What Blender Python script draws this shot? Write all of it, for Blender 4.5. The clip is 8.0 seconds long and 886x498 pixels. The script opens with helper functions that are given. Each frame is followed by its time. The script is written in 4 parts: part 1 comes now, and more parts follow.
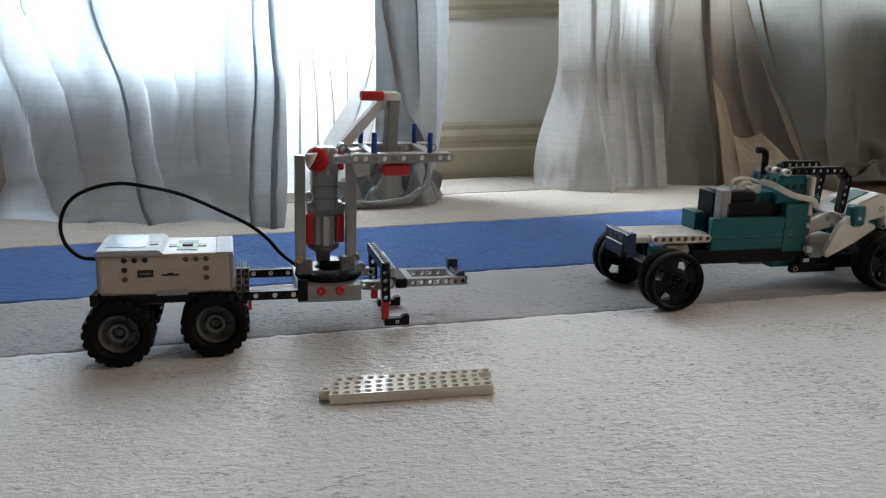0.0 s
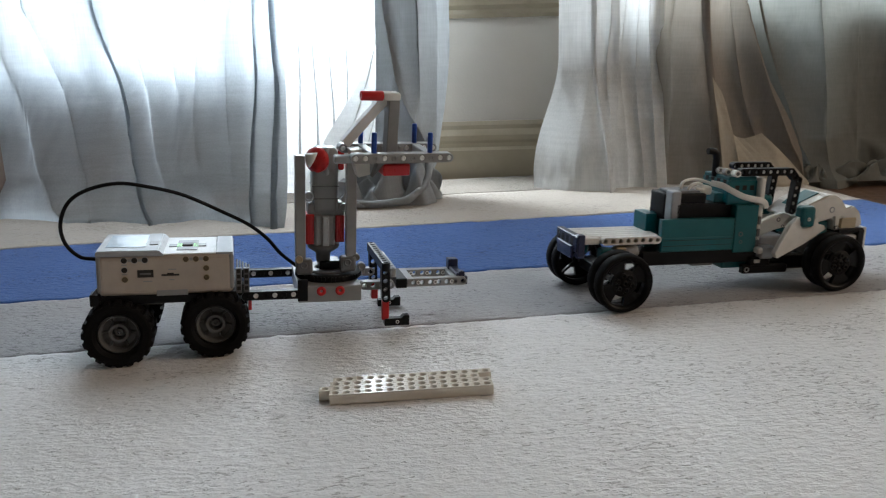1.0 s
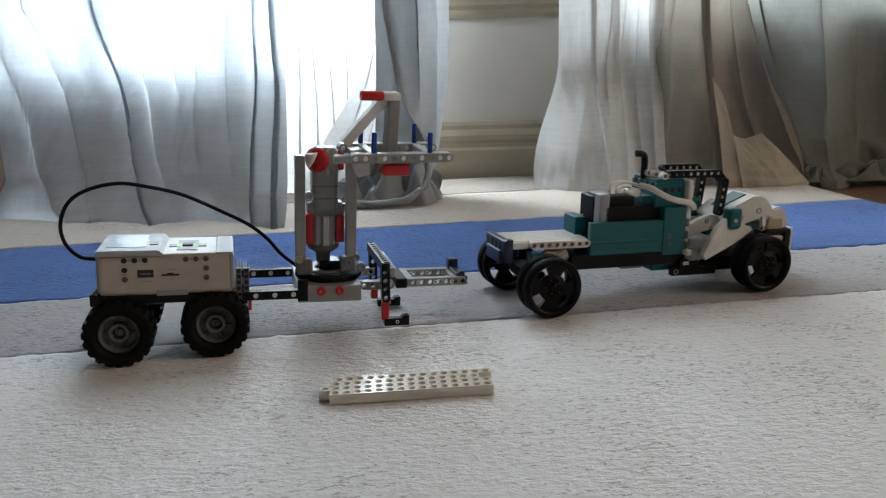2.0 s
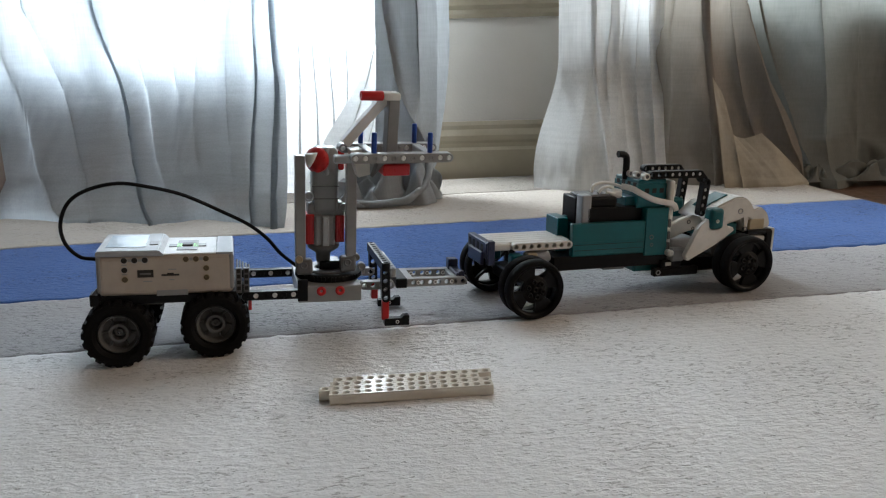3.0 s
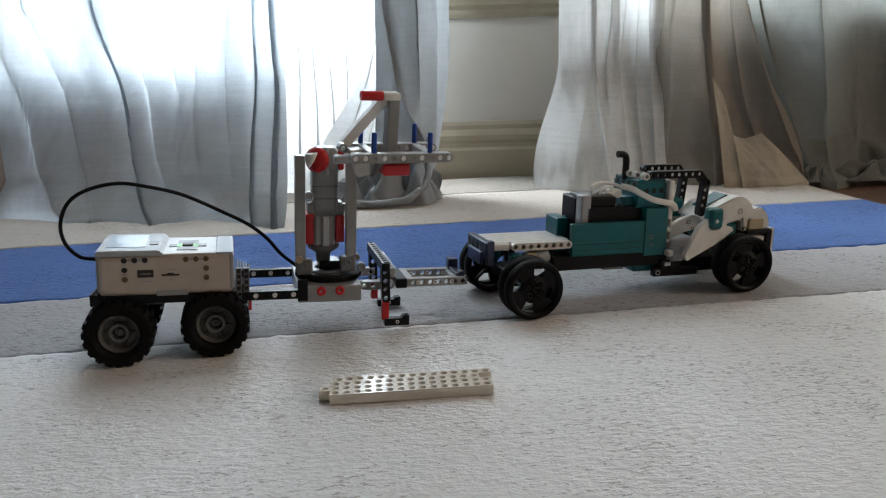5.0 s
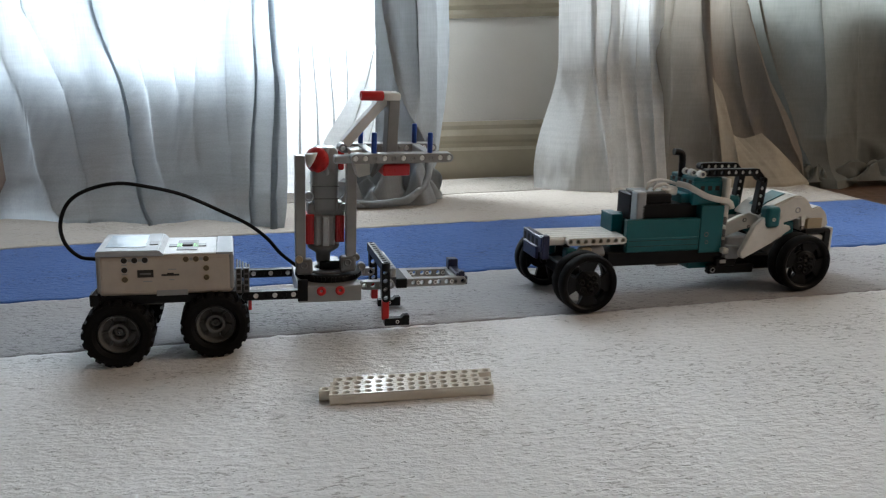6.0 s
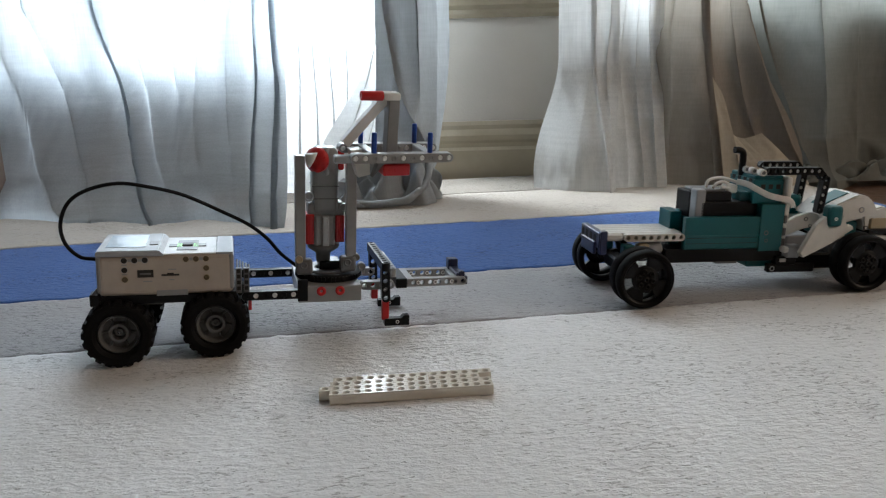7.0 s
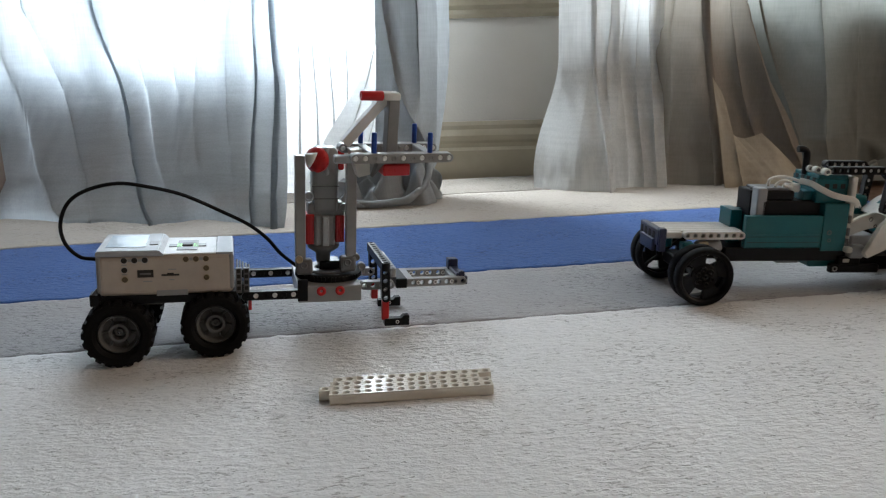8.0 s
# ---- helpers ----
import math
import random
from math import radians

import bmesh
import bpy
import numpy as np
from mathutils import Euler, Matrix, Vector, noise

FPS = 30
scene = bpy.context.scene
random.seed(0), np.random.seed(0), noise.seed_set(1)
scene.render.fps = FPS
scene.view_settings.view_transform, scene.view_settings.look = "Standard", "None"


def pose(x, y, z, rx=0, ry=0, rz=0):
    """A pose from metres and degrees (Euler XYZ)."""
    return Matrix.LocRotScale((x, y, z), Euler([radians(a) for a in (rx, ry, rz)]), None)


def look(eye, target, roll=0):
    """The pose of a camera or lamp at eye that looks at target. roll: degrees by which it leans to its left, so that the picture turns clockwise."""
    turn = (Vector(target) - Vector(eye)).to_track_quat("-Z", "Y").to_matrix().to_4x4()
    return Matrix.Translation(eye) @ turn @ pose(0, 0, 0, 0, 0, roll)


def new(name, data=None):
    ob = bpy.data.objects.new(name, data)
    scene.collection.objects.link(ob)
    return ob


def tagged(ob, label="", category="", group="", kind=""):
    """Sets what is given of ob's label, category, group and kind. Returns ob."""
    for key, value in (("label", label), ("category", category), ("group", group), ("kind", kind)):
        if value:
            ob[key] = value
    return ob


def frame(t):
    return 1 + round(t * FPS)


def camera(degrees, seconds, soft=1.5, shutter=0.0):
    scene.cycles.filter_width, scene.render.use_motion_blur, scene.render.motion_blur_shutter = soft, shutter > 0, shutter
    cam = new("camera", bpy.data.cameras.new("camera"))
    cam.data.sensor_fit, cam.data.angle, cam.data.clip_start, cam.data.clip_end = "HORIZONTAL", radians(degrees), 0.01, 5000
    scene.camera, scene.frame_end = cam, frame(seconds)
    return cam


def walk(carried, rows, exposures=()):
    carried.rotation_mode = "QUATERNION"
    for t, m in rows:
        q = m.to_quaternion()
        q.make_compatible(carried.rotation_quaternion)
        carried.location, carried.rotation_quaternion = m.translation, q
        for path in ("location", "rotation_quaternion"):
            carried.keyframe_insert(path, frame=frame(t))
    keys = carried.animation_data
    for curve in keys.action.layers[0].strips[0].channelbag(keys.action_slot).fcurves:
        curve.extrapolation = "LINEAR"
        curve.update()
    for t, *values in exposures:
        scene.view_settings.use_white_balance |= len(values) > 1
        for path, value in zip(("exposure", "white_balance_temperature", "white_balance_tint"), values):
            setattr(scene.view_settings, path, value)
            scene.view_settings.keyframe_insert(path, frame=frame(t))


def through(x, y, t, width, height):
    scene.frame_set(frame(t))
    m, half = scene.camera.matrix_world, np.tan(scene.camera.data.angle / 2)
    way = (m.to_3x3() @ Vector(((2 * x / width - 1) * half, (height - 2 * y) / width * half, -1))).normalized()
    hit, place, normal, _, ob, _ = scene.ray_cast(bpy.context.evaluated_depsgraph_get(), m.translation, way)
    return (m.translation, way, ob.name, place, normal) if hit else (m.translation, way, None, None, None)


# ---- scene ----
# ---------------- camera ----------------
cam = camera(58.49, 8.0, 1.2, 0.5)
EYE = (0.0, 0.0, 0.2459)
VIEW = look(EYE, (0.0, math.cos(0.2423), 0.2459 - math.sin(0.2423)), -1.505)
walk(cam, [(0.0, VIEW), (8.0, VIEW)], [(0.0, 0.66, 6650, 10), (8.0, 0.66, 6650, 10)])

# ---------------- daylight and warm fill ---
sky_world = bpy.data.worlds.new("sky")
scene.world = sky_world
sky_world.use_nodes = True
wn = sky_world.node_tree
sky_tex = wn.nodes.new("ShaderNodeTexSky")
sky_tex.sky_type = "NISHITA"
sky_tex.sun_disc = False
sky_tex.sun_elevation = radians(38)
sky_tex.sun_rotation = radians(200)
wn.links.new(sky_tex.outputs[0], wn.nodes["Background"].inputs[0])
wn.nodes["Background"].inputs[1].default_value = 0.12
SUN = new("sun", bpy.data.lights.new("sun", "SUN"))
SUN.data.energy = 2.0
SUN.data.angle = radians(0.6)
SUN.data.color = (1.0, 0.95, 0.88)
SUN.matrix_world = look((0, 0, 5), (-1.2, 3.0, 3.0))


def window_or_fill_light(x, y, z, w, h, power, color, target):
    lamp = new("window_or_fill_light", bpy.data.lights.new("window_or_fill_light", "AREA"))
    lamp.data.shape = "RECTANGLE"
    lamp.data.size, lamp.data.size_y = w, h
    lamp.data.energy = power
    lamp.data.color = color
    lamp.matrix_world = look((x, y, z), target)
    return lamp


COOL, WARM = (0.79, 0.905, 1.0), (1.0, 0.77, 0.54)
window_or_fill_light(-0.705, 1.82, 0.97, 0.66, 1.50, 23, COOL, (-0.705, 0.0, 0.97))
window_or_fill_light(-0.19, 1.75, 1.22, 0.33, 1.90, 68, COOL, (-0.19, 0.0, 1.22))
window_or_fill_light(0.785, 1.80, 1.26, 0.92, 1.86, 60, COOL, (0.785, 0.0, 1.26))
# warm fill added from an unseen side to light the right of the room
window_or_fill_light(2.68, 0.1, 1.35, 1.1, 1.3, 15, WARM, (0.0, 0.1, 1.35))

# ---------------- materials ----------------
def principled(name, color, rough=0.5, metal=0.0, spec=0.5):
    m = bpy.data.materials.new(name)
    m.use_nodes = True
    b = m.node_tree.nodes["Principled BSDF"]
    b.inputs["Base Color"].default_value = (*color, 1)
    b.inputs["Roughness"].default_value = rough
    b.inputs["Metallic"].default_value = metal
    b.inputs["Specular IOR Level"].default_value = spec
    return m


def node(m, kind, **values):
    n = m.node_tree.nodes.new(kind)
    for key, value in values.items():
        n.inputs[key].default_value = value
    return n


def link(m, a, b):
    m.node_tree.links.new(a, b)


def coords(m):
    return node(m, "ShaderNodeTexCoord").outputs["Object"]


def mottled(name, dark, light, scale, rough=0.5, bump=0.0, bump_scale=400.0, spec=0.5, wear=0.15):
    """Two scales of colour variation, roughness variation and a fine relief."""
    m = principled(name, light, rough, 0.0, spec)
    b = m.node_tree.nodes["Principled BSDF"]
    co = coords(m)
    n1 = node(m, "ShaderNodeTexNoise", Scale=scale, Detail=6.0, Roughness=0.6)
    link(m, co, n1.inputs["Vector"])
    mix = node(m, "ShaderNodeMix")
    mix.data_type = "RGBA"
    mix.inputs["A"].default_value = (*dark, 1)
    mix.inputs["B"].default_value = (*light, 1)
    ramp = node(m, "ShaderNodeMapRange", **{"From Min": 0.3, "From Max": 0.62})
    link(m, n1.outputs["Fac"], ramp.inputs["Value"])
    link(m, ramp.outputs["Result"], mix.inputs["Factor"])
    link(m, mix.outputs["Result"], b.inputs["Base Color"])
    n2 = node(m, "ShaderNodeTexNoise", Scale=scale * 6.5, Detail=3.0)
    link(m, co, n2.inputs["Vector"])
    rr = node(m, "ShaderNodeMapRange", **{"To Min": max(0.02, rough - wear), "To Max": min(1.0, rough + wear)})
    link(m, n2.outputs["Fac"], rr.inputs["Value"])
    link(m, rr.outputs["Result"], b.inputs["Roughness"])
    if bump:
        n3 = node(m, "ShaderNodeTexNoise", Scale=bump_scale, Detail=4.0)
        link(m, co, n3.inputs["Vector"])
        bp = node(m, "ShaderNodeBump", Strength=bump, Distance=0.002)
        link(m, n3.outputs["Fac"], bp.inputs["Height"])
        link(m, bp.outputs["Normal"], b.inputs["Normal"])
    return m


def plastic(name, color, rough=0.35, spec=0.38):
    dark = tuple(c * 0.86 for c in color)
    return mottled(name, dark, color, 60.0, rough, 0.04, 900.0, spec, 0.08)


def cloth(name, color, through, clear):
    """Sheer woven cloth: diffuse, light passing through the threads, and gaps between them."""
    m = bpy.data.materials.new(name)
    m.use_nodes = True
    t = m.node_tree
    t.nodes.remove(t.nodes["Principled BSDF"])
    out = t.nodes["Material Output"]
    co = coords(m)
    mp = node(m, "ShaderNodeMapping")
    mp.inputs["Scale"].default_value = (14.0, 14.0, 190.0)
    link(m, co, mp.inputs["Vector"])
    slub = node(m, "ShaderNodeTexNoise", Scale=1.0, Detail=5.0, Roughness=0.65)
    link(m, mp.outputs[0], slub.inputs["Vector"])
    mp2 = node(m, "ShaderNodeMapping")
    mp2.inputs["Scale"].default_value = (420.0, 420.0, 9.0)
    link(m, co, mp2.inputs["Vector"])
    warp = node(m, "ShaderNodeTexNoise", Scale=1.0, Detail=3.0)
    link(m, mp2.outputs[0], warp.inputs["Vector"])
    add = node(m, "ShaderNodeMath")
    add.operation = "ADD"
    link(m, slub.outputs["Fac"], add.inputs[0])
    link(m, warp.outputs["Fac"], add.inputs[1])
    rng = node(m, "ShaderNodeMapRange", **{"From Min": 0.7, "From Max": 1.3, "To Min": 0.91, "To Max": 1.04})
    link(m, add.outputs[0], rng.inputs["Value"])
    col = node(m, "ShaderNodeMix")
    col.data_type = "RGBA"
    col.blend_type = "MULTIPLY"
    col.inputs["Factor"].default_value = 1.0
    col.inputs["A"].default_value = (*color, 1)
    link(m, rng.outputs["Result"], col.inputs["B"])
    dif = node(m, "ShaderNodeBsdfDiffuse")
    trl = node(m, "ShaderNodeBsdfTranslucent")
    trp = node(m, "ShaderNodeBsdfTransparent")
    link(m, col.outputs["Result"], dif.inputs["Color"])
    link(m, col.outputs["Result"], trl.inputs["Color"])
    m1 = node(m, "ShaderNodeMixShader")
    m1.inputs[0].default_value = through
    link(m, dif.outputs[0], m1.inputs[1])
    link(m, trl.outputs[0], m1.inputs[2])
    gap = node(m, "ShaderNodeMapRange", **{"From Min": 0.7, "From Max": 1.3, "To Min": clear * 1.25, "To Max": clear * 0.75})
    link(m, add.outputs[0], gap.inputs["Value"])
    m2 = node(m, "ShaderNodeMixShader")
    link(m, gap.outputs["Result"], m2.inputs[0])
    link(m, m1.outputs[0], m2.inputs[1])
    link(m, trp.outputs[0], m2.inputs[2])
    link(m, m2.outputs[0], out.inputs["Surface"])
    return m


def rug_material(name, dark, light):
    """Cut pile in tufts: a fine grain, brushed patches, and cracks between clumps, darkened for the shade in them, that
    gather in places.
    """
    m = principled(name, light, 0.95, 0.0, 0.1)
    b = m.node_tree.nodes["Principled BSDF"]
    b.inputs["Sheen Weight"].default_value = 0.15
    b.inputs["Sheen Roughness"].default_value = 0.6
    co = coords(m)
    mp = node(m, "ShaderNodeMapping")
    mp.inputs["Scale"].default_value = (0.36, 1.0, 1.0)
    mp.inputs["Rotation"].default_value = (0, 0, radians(9))
    link(m, co, mp.inputs["Vector"])
    warp = node(m, "ShaderNodeTexNoise", Scale=55.0, Detail=2.0)
    link(m, co, warp.inputs["Vector"])
    mad = node(m, "ShaderNodeVectorMath")
    mad.operation = "MULTIPLY_ADD"
    mad.inputs[1].default_value = (0.004, 0.004, 0.004)
    link(m, warp.outputs["Color"], mad.inputs[0])
    link(m, mp.outputs[0], mad.inputs[2])
    grain = node(m, "ShaderNodeTexNoise", Scale=520.0, Detail=3.0, Roughness=0.6)
    crack_shade = node(m, "ShaderNodeTexNoise", Scale=400.0, Detail=2.5, Roughness=0.55)
    tuft = node(m, "ShaderNodeTexNoise", Scale=210.0, Detail=3.0, Roughness=0.6)
    patch = node(m, "ShaderNodeTexNoise", Scale=9.0, Detail=4.0, Roughness=0.65)
    link(m, co, grain.inputs["Vector"])
    link(m, mad.outputs[0], crack_shade.inputs["Vector"])
    mt = node(m, "ShaderNodeMapping")
    mt.inputs["Scale"].default_value = (0.55, 1.0, 1.0)
    mt.inputs["Rotation"].default_value = (0, 0, radians(9))
    link(m, co, mt.inputs["Vector"])
    link(m, mt.outputs[0], tuft.inputs["Vector"])
    link(m, co, patch.inputs["Vector"])
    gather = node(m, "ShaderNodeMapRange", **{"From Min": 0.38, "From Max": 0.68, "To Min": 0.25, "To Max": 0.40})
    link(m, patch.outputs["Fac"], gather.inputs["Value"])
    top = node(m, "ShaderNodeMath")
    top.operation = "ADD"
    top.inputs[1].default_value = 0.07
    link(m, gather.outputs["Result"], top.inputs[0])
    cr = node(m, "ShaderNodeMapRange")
    link(m, crack_shade.outputs["Fac"], cr.inputs["Value"])
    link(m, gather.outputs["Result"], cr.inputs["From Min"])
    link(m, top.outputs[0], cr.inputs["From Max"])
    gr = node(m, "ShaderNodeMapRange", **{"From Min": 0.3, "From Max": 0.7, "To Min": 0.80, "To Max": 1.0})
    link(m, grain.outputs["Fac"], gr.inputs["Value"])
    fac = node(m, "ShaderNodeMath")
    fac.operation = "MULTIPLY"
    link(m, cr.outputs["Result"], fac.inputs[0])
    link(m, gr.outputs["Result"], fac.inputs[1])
    # tuft-edge shade goes into the base colour; the bump follows the same cracks
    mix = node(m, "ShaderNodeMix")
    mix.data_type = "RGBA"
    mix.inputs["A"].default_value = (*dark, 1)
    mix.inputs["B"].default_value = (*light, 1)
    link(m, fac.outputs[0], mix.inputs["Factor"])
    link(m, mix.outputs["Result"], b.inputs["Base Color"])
    hs = node(m, "ShaderNodeMath")
    hs.operation = "MULTIPLY_ADD"
    hs.inputs[1].default_value = 1.2
    link(m, tuft.outputs["Fac"], hs.inputs[0])
    link(m, cr.outputs["Result"], hs.inputs[2])
    hg = node(m, "ShaderNodeMath")
    hg.operation = "MULTIPLY_ADD"
    hg.inputs[1].default_value = 0.2
    link(m, grain.outputs["Fac"], hg.inputs[0])
    link(m, hs.outputs[0], hg.inputs[2])
    bp = node(m, "ShaderNodeBump", Strength=0.58, Distance=0.0040)
    link(m, hg.outputs[0], bp.inputs["Height"])
    link(m, bp.outputs["Normal"], b.inputs["Normal"])
    return m


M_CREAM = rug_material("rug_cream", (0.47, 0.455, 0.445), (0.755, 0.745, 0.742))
# shade by the wall painted in: border much darker, sand slightly
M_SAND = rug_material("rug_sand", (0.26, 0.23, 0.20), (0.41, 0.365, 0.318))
M_BORDER_SHADED = rug_material("rug_border_shaded", (0.14, 0.12, 0.102), (0.23, 0.20, 0.172))
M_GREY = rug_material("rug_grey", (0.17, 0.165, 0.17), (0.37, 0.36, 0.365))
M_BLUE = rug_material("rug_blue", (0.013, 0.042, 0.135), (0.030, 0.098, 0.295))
M_CURTAIN = cloth("curtain_linen", (0.32, 0.352, 0.380), 0.82, 0.11)
M_SHEER = cloth("curtain_voile", (0.70, 0.71, 0.72), 0.55, 0.13)
M_DRAPE = cloth("drape_brown_grey", (0.32, 0.28, 0.235), 0.32, 0.04)
M_VOILE = cloth("curtain_white_linen", (0.72, 0.72, 0.705), 0.45, 0.10)
M_DRAPE2 = cloth("drape_green_grey", (0.26, 0.265, 0.245), 0.40, 0.04)
M_LINEN = cloth("curtain_grey_linen", (0.30, 0.315, 0.325), 0.18, 0.03)
M_LINING = cloth("drape_lining", (0.44, 0.39, 0.31), 0.15, 0.0)
M_WALL = mottled("wall_paint", (0.42, 0.39, 0.345), (0.48, 0.45, 0.40), 3.0, 0.7, 0.15, 300.0, 0.3)
M_ROOM = mottled("room_wall_paint", (0.15, 0.12, 0.095), (0.20, 0.165, 0.13), 3.0, 0.8, 0.1, 300.0, 0.2)
M_TRIM = mottled("trim_paint", (0.26, 0.22, 0.155), (0.33, 0.285, 0.21), 8.0, 0.4, 0.05, 200.0, 0.4)
M_CEIL = mottled("ceiling_paint", (0.40, 0.385, 0.36), (0.46, 0.44, 0.42), 3.0, 0.8, 0.1, 200.0, 0.3)
M_WOOD = mottled("dark_floorboard", (0.05, 0.025, 0.014), (0.13, 0.065, 0.035), 14.0, 0.4, 0.1, 120.0)
M_JAMB = mottled("jamb_wood", (0.11, 0.08, 0.068), (0.17, 0.13, 0.11), 20.0, 0.5, 0.1, 120.0)
M_SASH = plastic("sash_paint", (0.78, 0.78, 0.77), 0.4)
M_WHITE = plastic("white_plastic", (0.66, 0.64, 0.60), 0.3)
# off-white plastic toned down to beige: the shade of its backlit sides is included
M_BRICKSHADE = plastic("control_brick_shaded", (0.40, 0.335, 0.28), 0.4)
M_IVORY = plastic("ivory_plastic", (0.72, 0.67, 0.58), 0.2, 0.5)
M_LGREY = plastic("light_grey_plastic", (0.25, 0.25, 0.25), 0.35)
M_MGREY = plastic("mid_grey_plastic", (0.12, 0.12, 0.12), 0.4)
M_DGREY = plastic("dark_grey_plastic", (0.13, 0.13, 0.135), 0.4)
M_BLACK = plastic("black_plastic", (0.005, 0.005, 0.006), 0.38, 0.16)
M_RUBBER = mottled("rubber", (0.003, 0.003, 0.0035), (0.006, 0.006, 0.007), 40.0, 0.65, 0.1, 600.0, 0.12)
M_RED = plastic("red_plastic", (0.50, 0.012, 0.014), 0.3)
M_PINBLUE = plastic("blue_plastic", (0.012, 0.06, 0.32), 0.3)
M_NAVY = plastic("navy_plastic", (0.012, 0.016, 0.05), 0.3)
M_TEAL = plastic("teal_plastic", (0.0, 0.10, 0.115), 0.32)
M_TAN = plastic("tan_plastic", (0.42, 0.34, 0.22), 0.35)
# the tan plastic again, darkened for shade down inside the sockets
M_TANSHADE = plastic("tan_socket_shade", (0.10, 0.075, 0.04), 0.5)
M_SCREEN = mottled("screen_glass", (0.30, 0.36, 0.42), (0.40, 0.47, 0.54), 25.0, 0.12, 0.0, 1.0, 0.6)
M_PALE = plastic("pale_grey_plastic", (0.33, 0.34, 0.355), 0.35)
# near-black of slots and sockets: the shade inside them, put on shallow solids
M_HOLESHADE = principled("hole_shade", (0.012, 0.011, 0.010), 0.8)
M_GREENLED = principled("green_led", (0.3, 0.6, 0.3), 0.4)
M_GREENLED.node_tree.nodes["Principled BSDF"].inputs["Emission Color"].default_value = (0.45, 1.0, 0.35, 1)
M_GREENLED.node_tree.nodes["Principled BSDF"].inputs["Emission Strength"].default_value = 0.3


# ---------------- mesh helpers ----------------
def part(name, bm, material, parent, label=""):
    me = bpy.data.meshes.new(name)
    bm.normal_update()
    bm.to_mesh(me)
    bm.free()
    me.materials.append(material)
    ob = new(name, me)
    if parent is not None:
        ob.parent = parent
    if label:
        tagged(ob, label)
    return ob


def share(ob, name, parent, m):
    """Another part on the same mesh at the pose m."""
    o = new(name, ob.data)
    o.parent = parent
    o.matrix_basis = m
    if "label" in ob:
        o["label"] = ob["label"]
    return o


def add_box(bm, x0, x1, y0, y1, z0, z1, bevel=0.0004, seg=1, m=None):
    r = bmesh.ops.create_cube(bm, size=1.0)
    vs = r["verts"]
    for v in vs:
        v.co = Vector(((x0 + x1) / 2 + v.co.x * (x1 - x0), (y0 + y1) / 2 + v.co.y * (y1 - y0), (z0 + z1) / 2 + v.co.z * (z1 - z0)))
    if bevel:
        es = list({e for v in vs for e in v.link_edges})
        b = bmesh.ops.bevel(bm, geom=es, offset=bevel, segments=seg, affect="EDGES", profile=0.5)
        vs = list({v for f in b["faces"] for v in f.verts} | {v for v in vs if v.is_valid})
    if m is not None:
        bmesh.ops.transform(bm, matrix=m, verts=vs)
    return vs


def box(x0, x1, y0, y1, z0, z1, bevel=0.0004, seg=1):
    bm = bmesh.new()
    add_box(bm, x0, x1, y0, y1, z0, z1, bevel, seg)
    return bm


def add_lathe(bm, profile, n, m=None, closed=True):
    """Turn (radius, height) pairs round z; closed joins last to first."""
    rings = []
    for r, h in profile:
        rings.append([bm.verts.new((r * math.cos(2 * math.pi * k / n), r * math.sin(2 * math.pi * k / n), h)) for k in range(n)])
    pairs = list(zip(rings, rings[1:]))
    if closed:
        pairs.append((rings[-1], rings[0]))
    for a, b in pairs:
        for k in range(n):
            f = bm.faces.new((a[k], a[(k + 1) % n], b[(k + 1) % n], b[k]))
            f.smooth = True
    if not closed:
        bm.faces.new(list(reversed(rings[0])))
        bm.faces.new(rings[-1])
    vs = [v for ring in rings for v in ring]
    if m is not None:
        bmesh.ops.transform(bm, matrix=m, verts=vs)
    return vs


def add_prism(bm, outline, y0, y1, m=None):
    """An outline in x and z, drawn out along y."""
    a = [bm.verts.new((x, y0, z)) for x, z in outline]
    b = [bm.verts.new((x, y1, z)) for x, z in outline]
    n = len(outline)
    fs = [bm.faces.new(a), bm.faces.new(list(reversed(b)))]
    for k in range(n):
        fs.append(bm.faces.new((a[k], b[k], b[(k + 1) % n], a[(k + 1) % n])))
    bmesh.ops.recalc_face_normals(bm, faces=fs)
    if m is not None:
        bmesh.ops.transform(bm, matrix=m, verts=a + b)
    return a + b


def arc(cx, cz, r, a0, a1, n):
    return [(cx + r * math.cos(radians(a0 + (a1 - a0) * k / n)), cz + r * math.sin(radians(a0 + (a1 - a0) * k / n))) for k in range(n + 1)]


def tube_mesh(points, r, n=10, flat=1.0):
    """A round or flattened cord through points in metres, smoothed."""
    pts = [Vector(p) for p in points]
    out = []
    for i in range(len(pts) - 1):
        p0, p1, p2, p3 = pts[max(0, i - 1)], pts[i], pts[i + 1], pts[min(len(pts) - 1, i + 2)]
        for s in range(6):
            t = s / 6
            out.append(0.5 * ((2 * p1) + (p2 - p0) * t + (2 * p0 - 5 * p1 + 4 * p2 - p3) * t * t + (3 * p1 - p0 - 3 * p2 + p3) * t ** 3))
    out.append(pts[-1])
    bm = bmesh.new()
    rings = []
    for i, q in enumerate(out):
        d = (out[min(i + 1, len(out) - 1)] - out[max(i - 1, 0)]).normalized()
        side = d.cross(Vector((0, 1, 0)))
        side = side.normalized() if side.length > 1e-4 else Vector((1, 0, 0))
        up = d.cross(side).normalized()
        rings.append([bm.verts.new(q + side * (r * flat * math.cos(2 * math.pi * k / n)) + up * (r * math.sin(2 * math.pi * k / n))) for k in range(n)])
    for a, b in zip(rings, rings[1:]):
        for k in range(n):
            bm.faces.new((a[k], a[(k + 1) % n], b[(k + 1) % n], b[k])).smooth = True
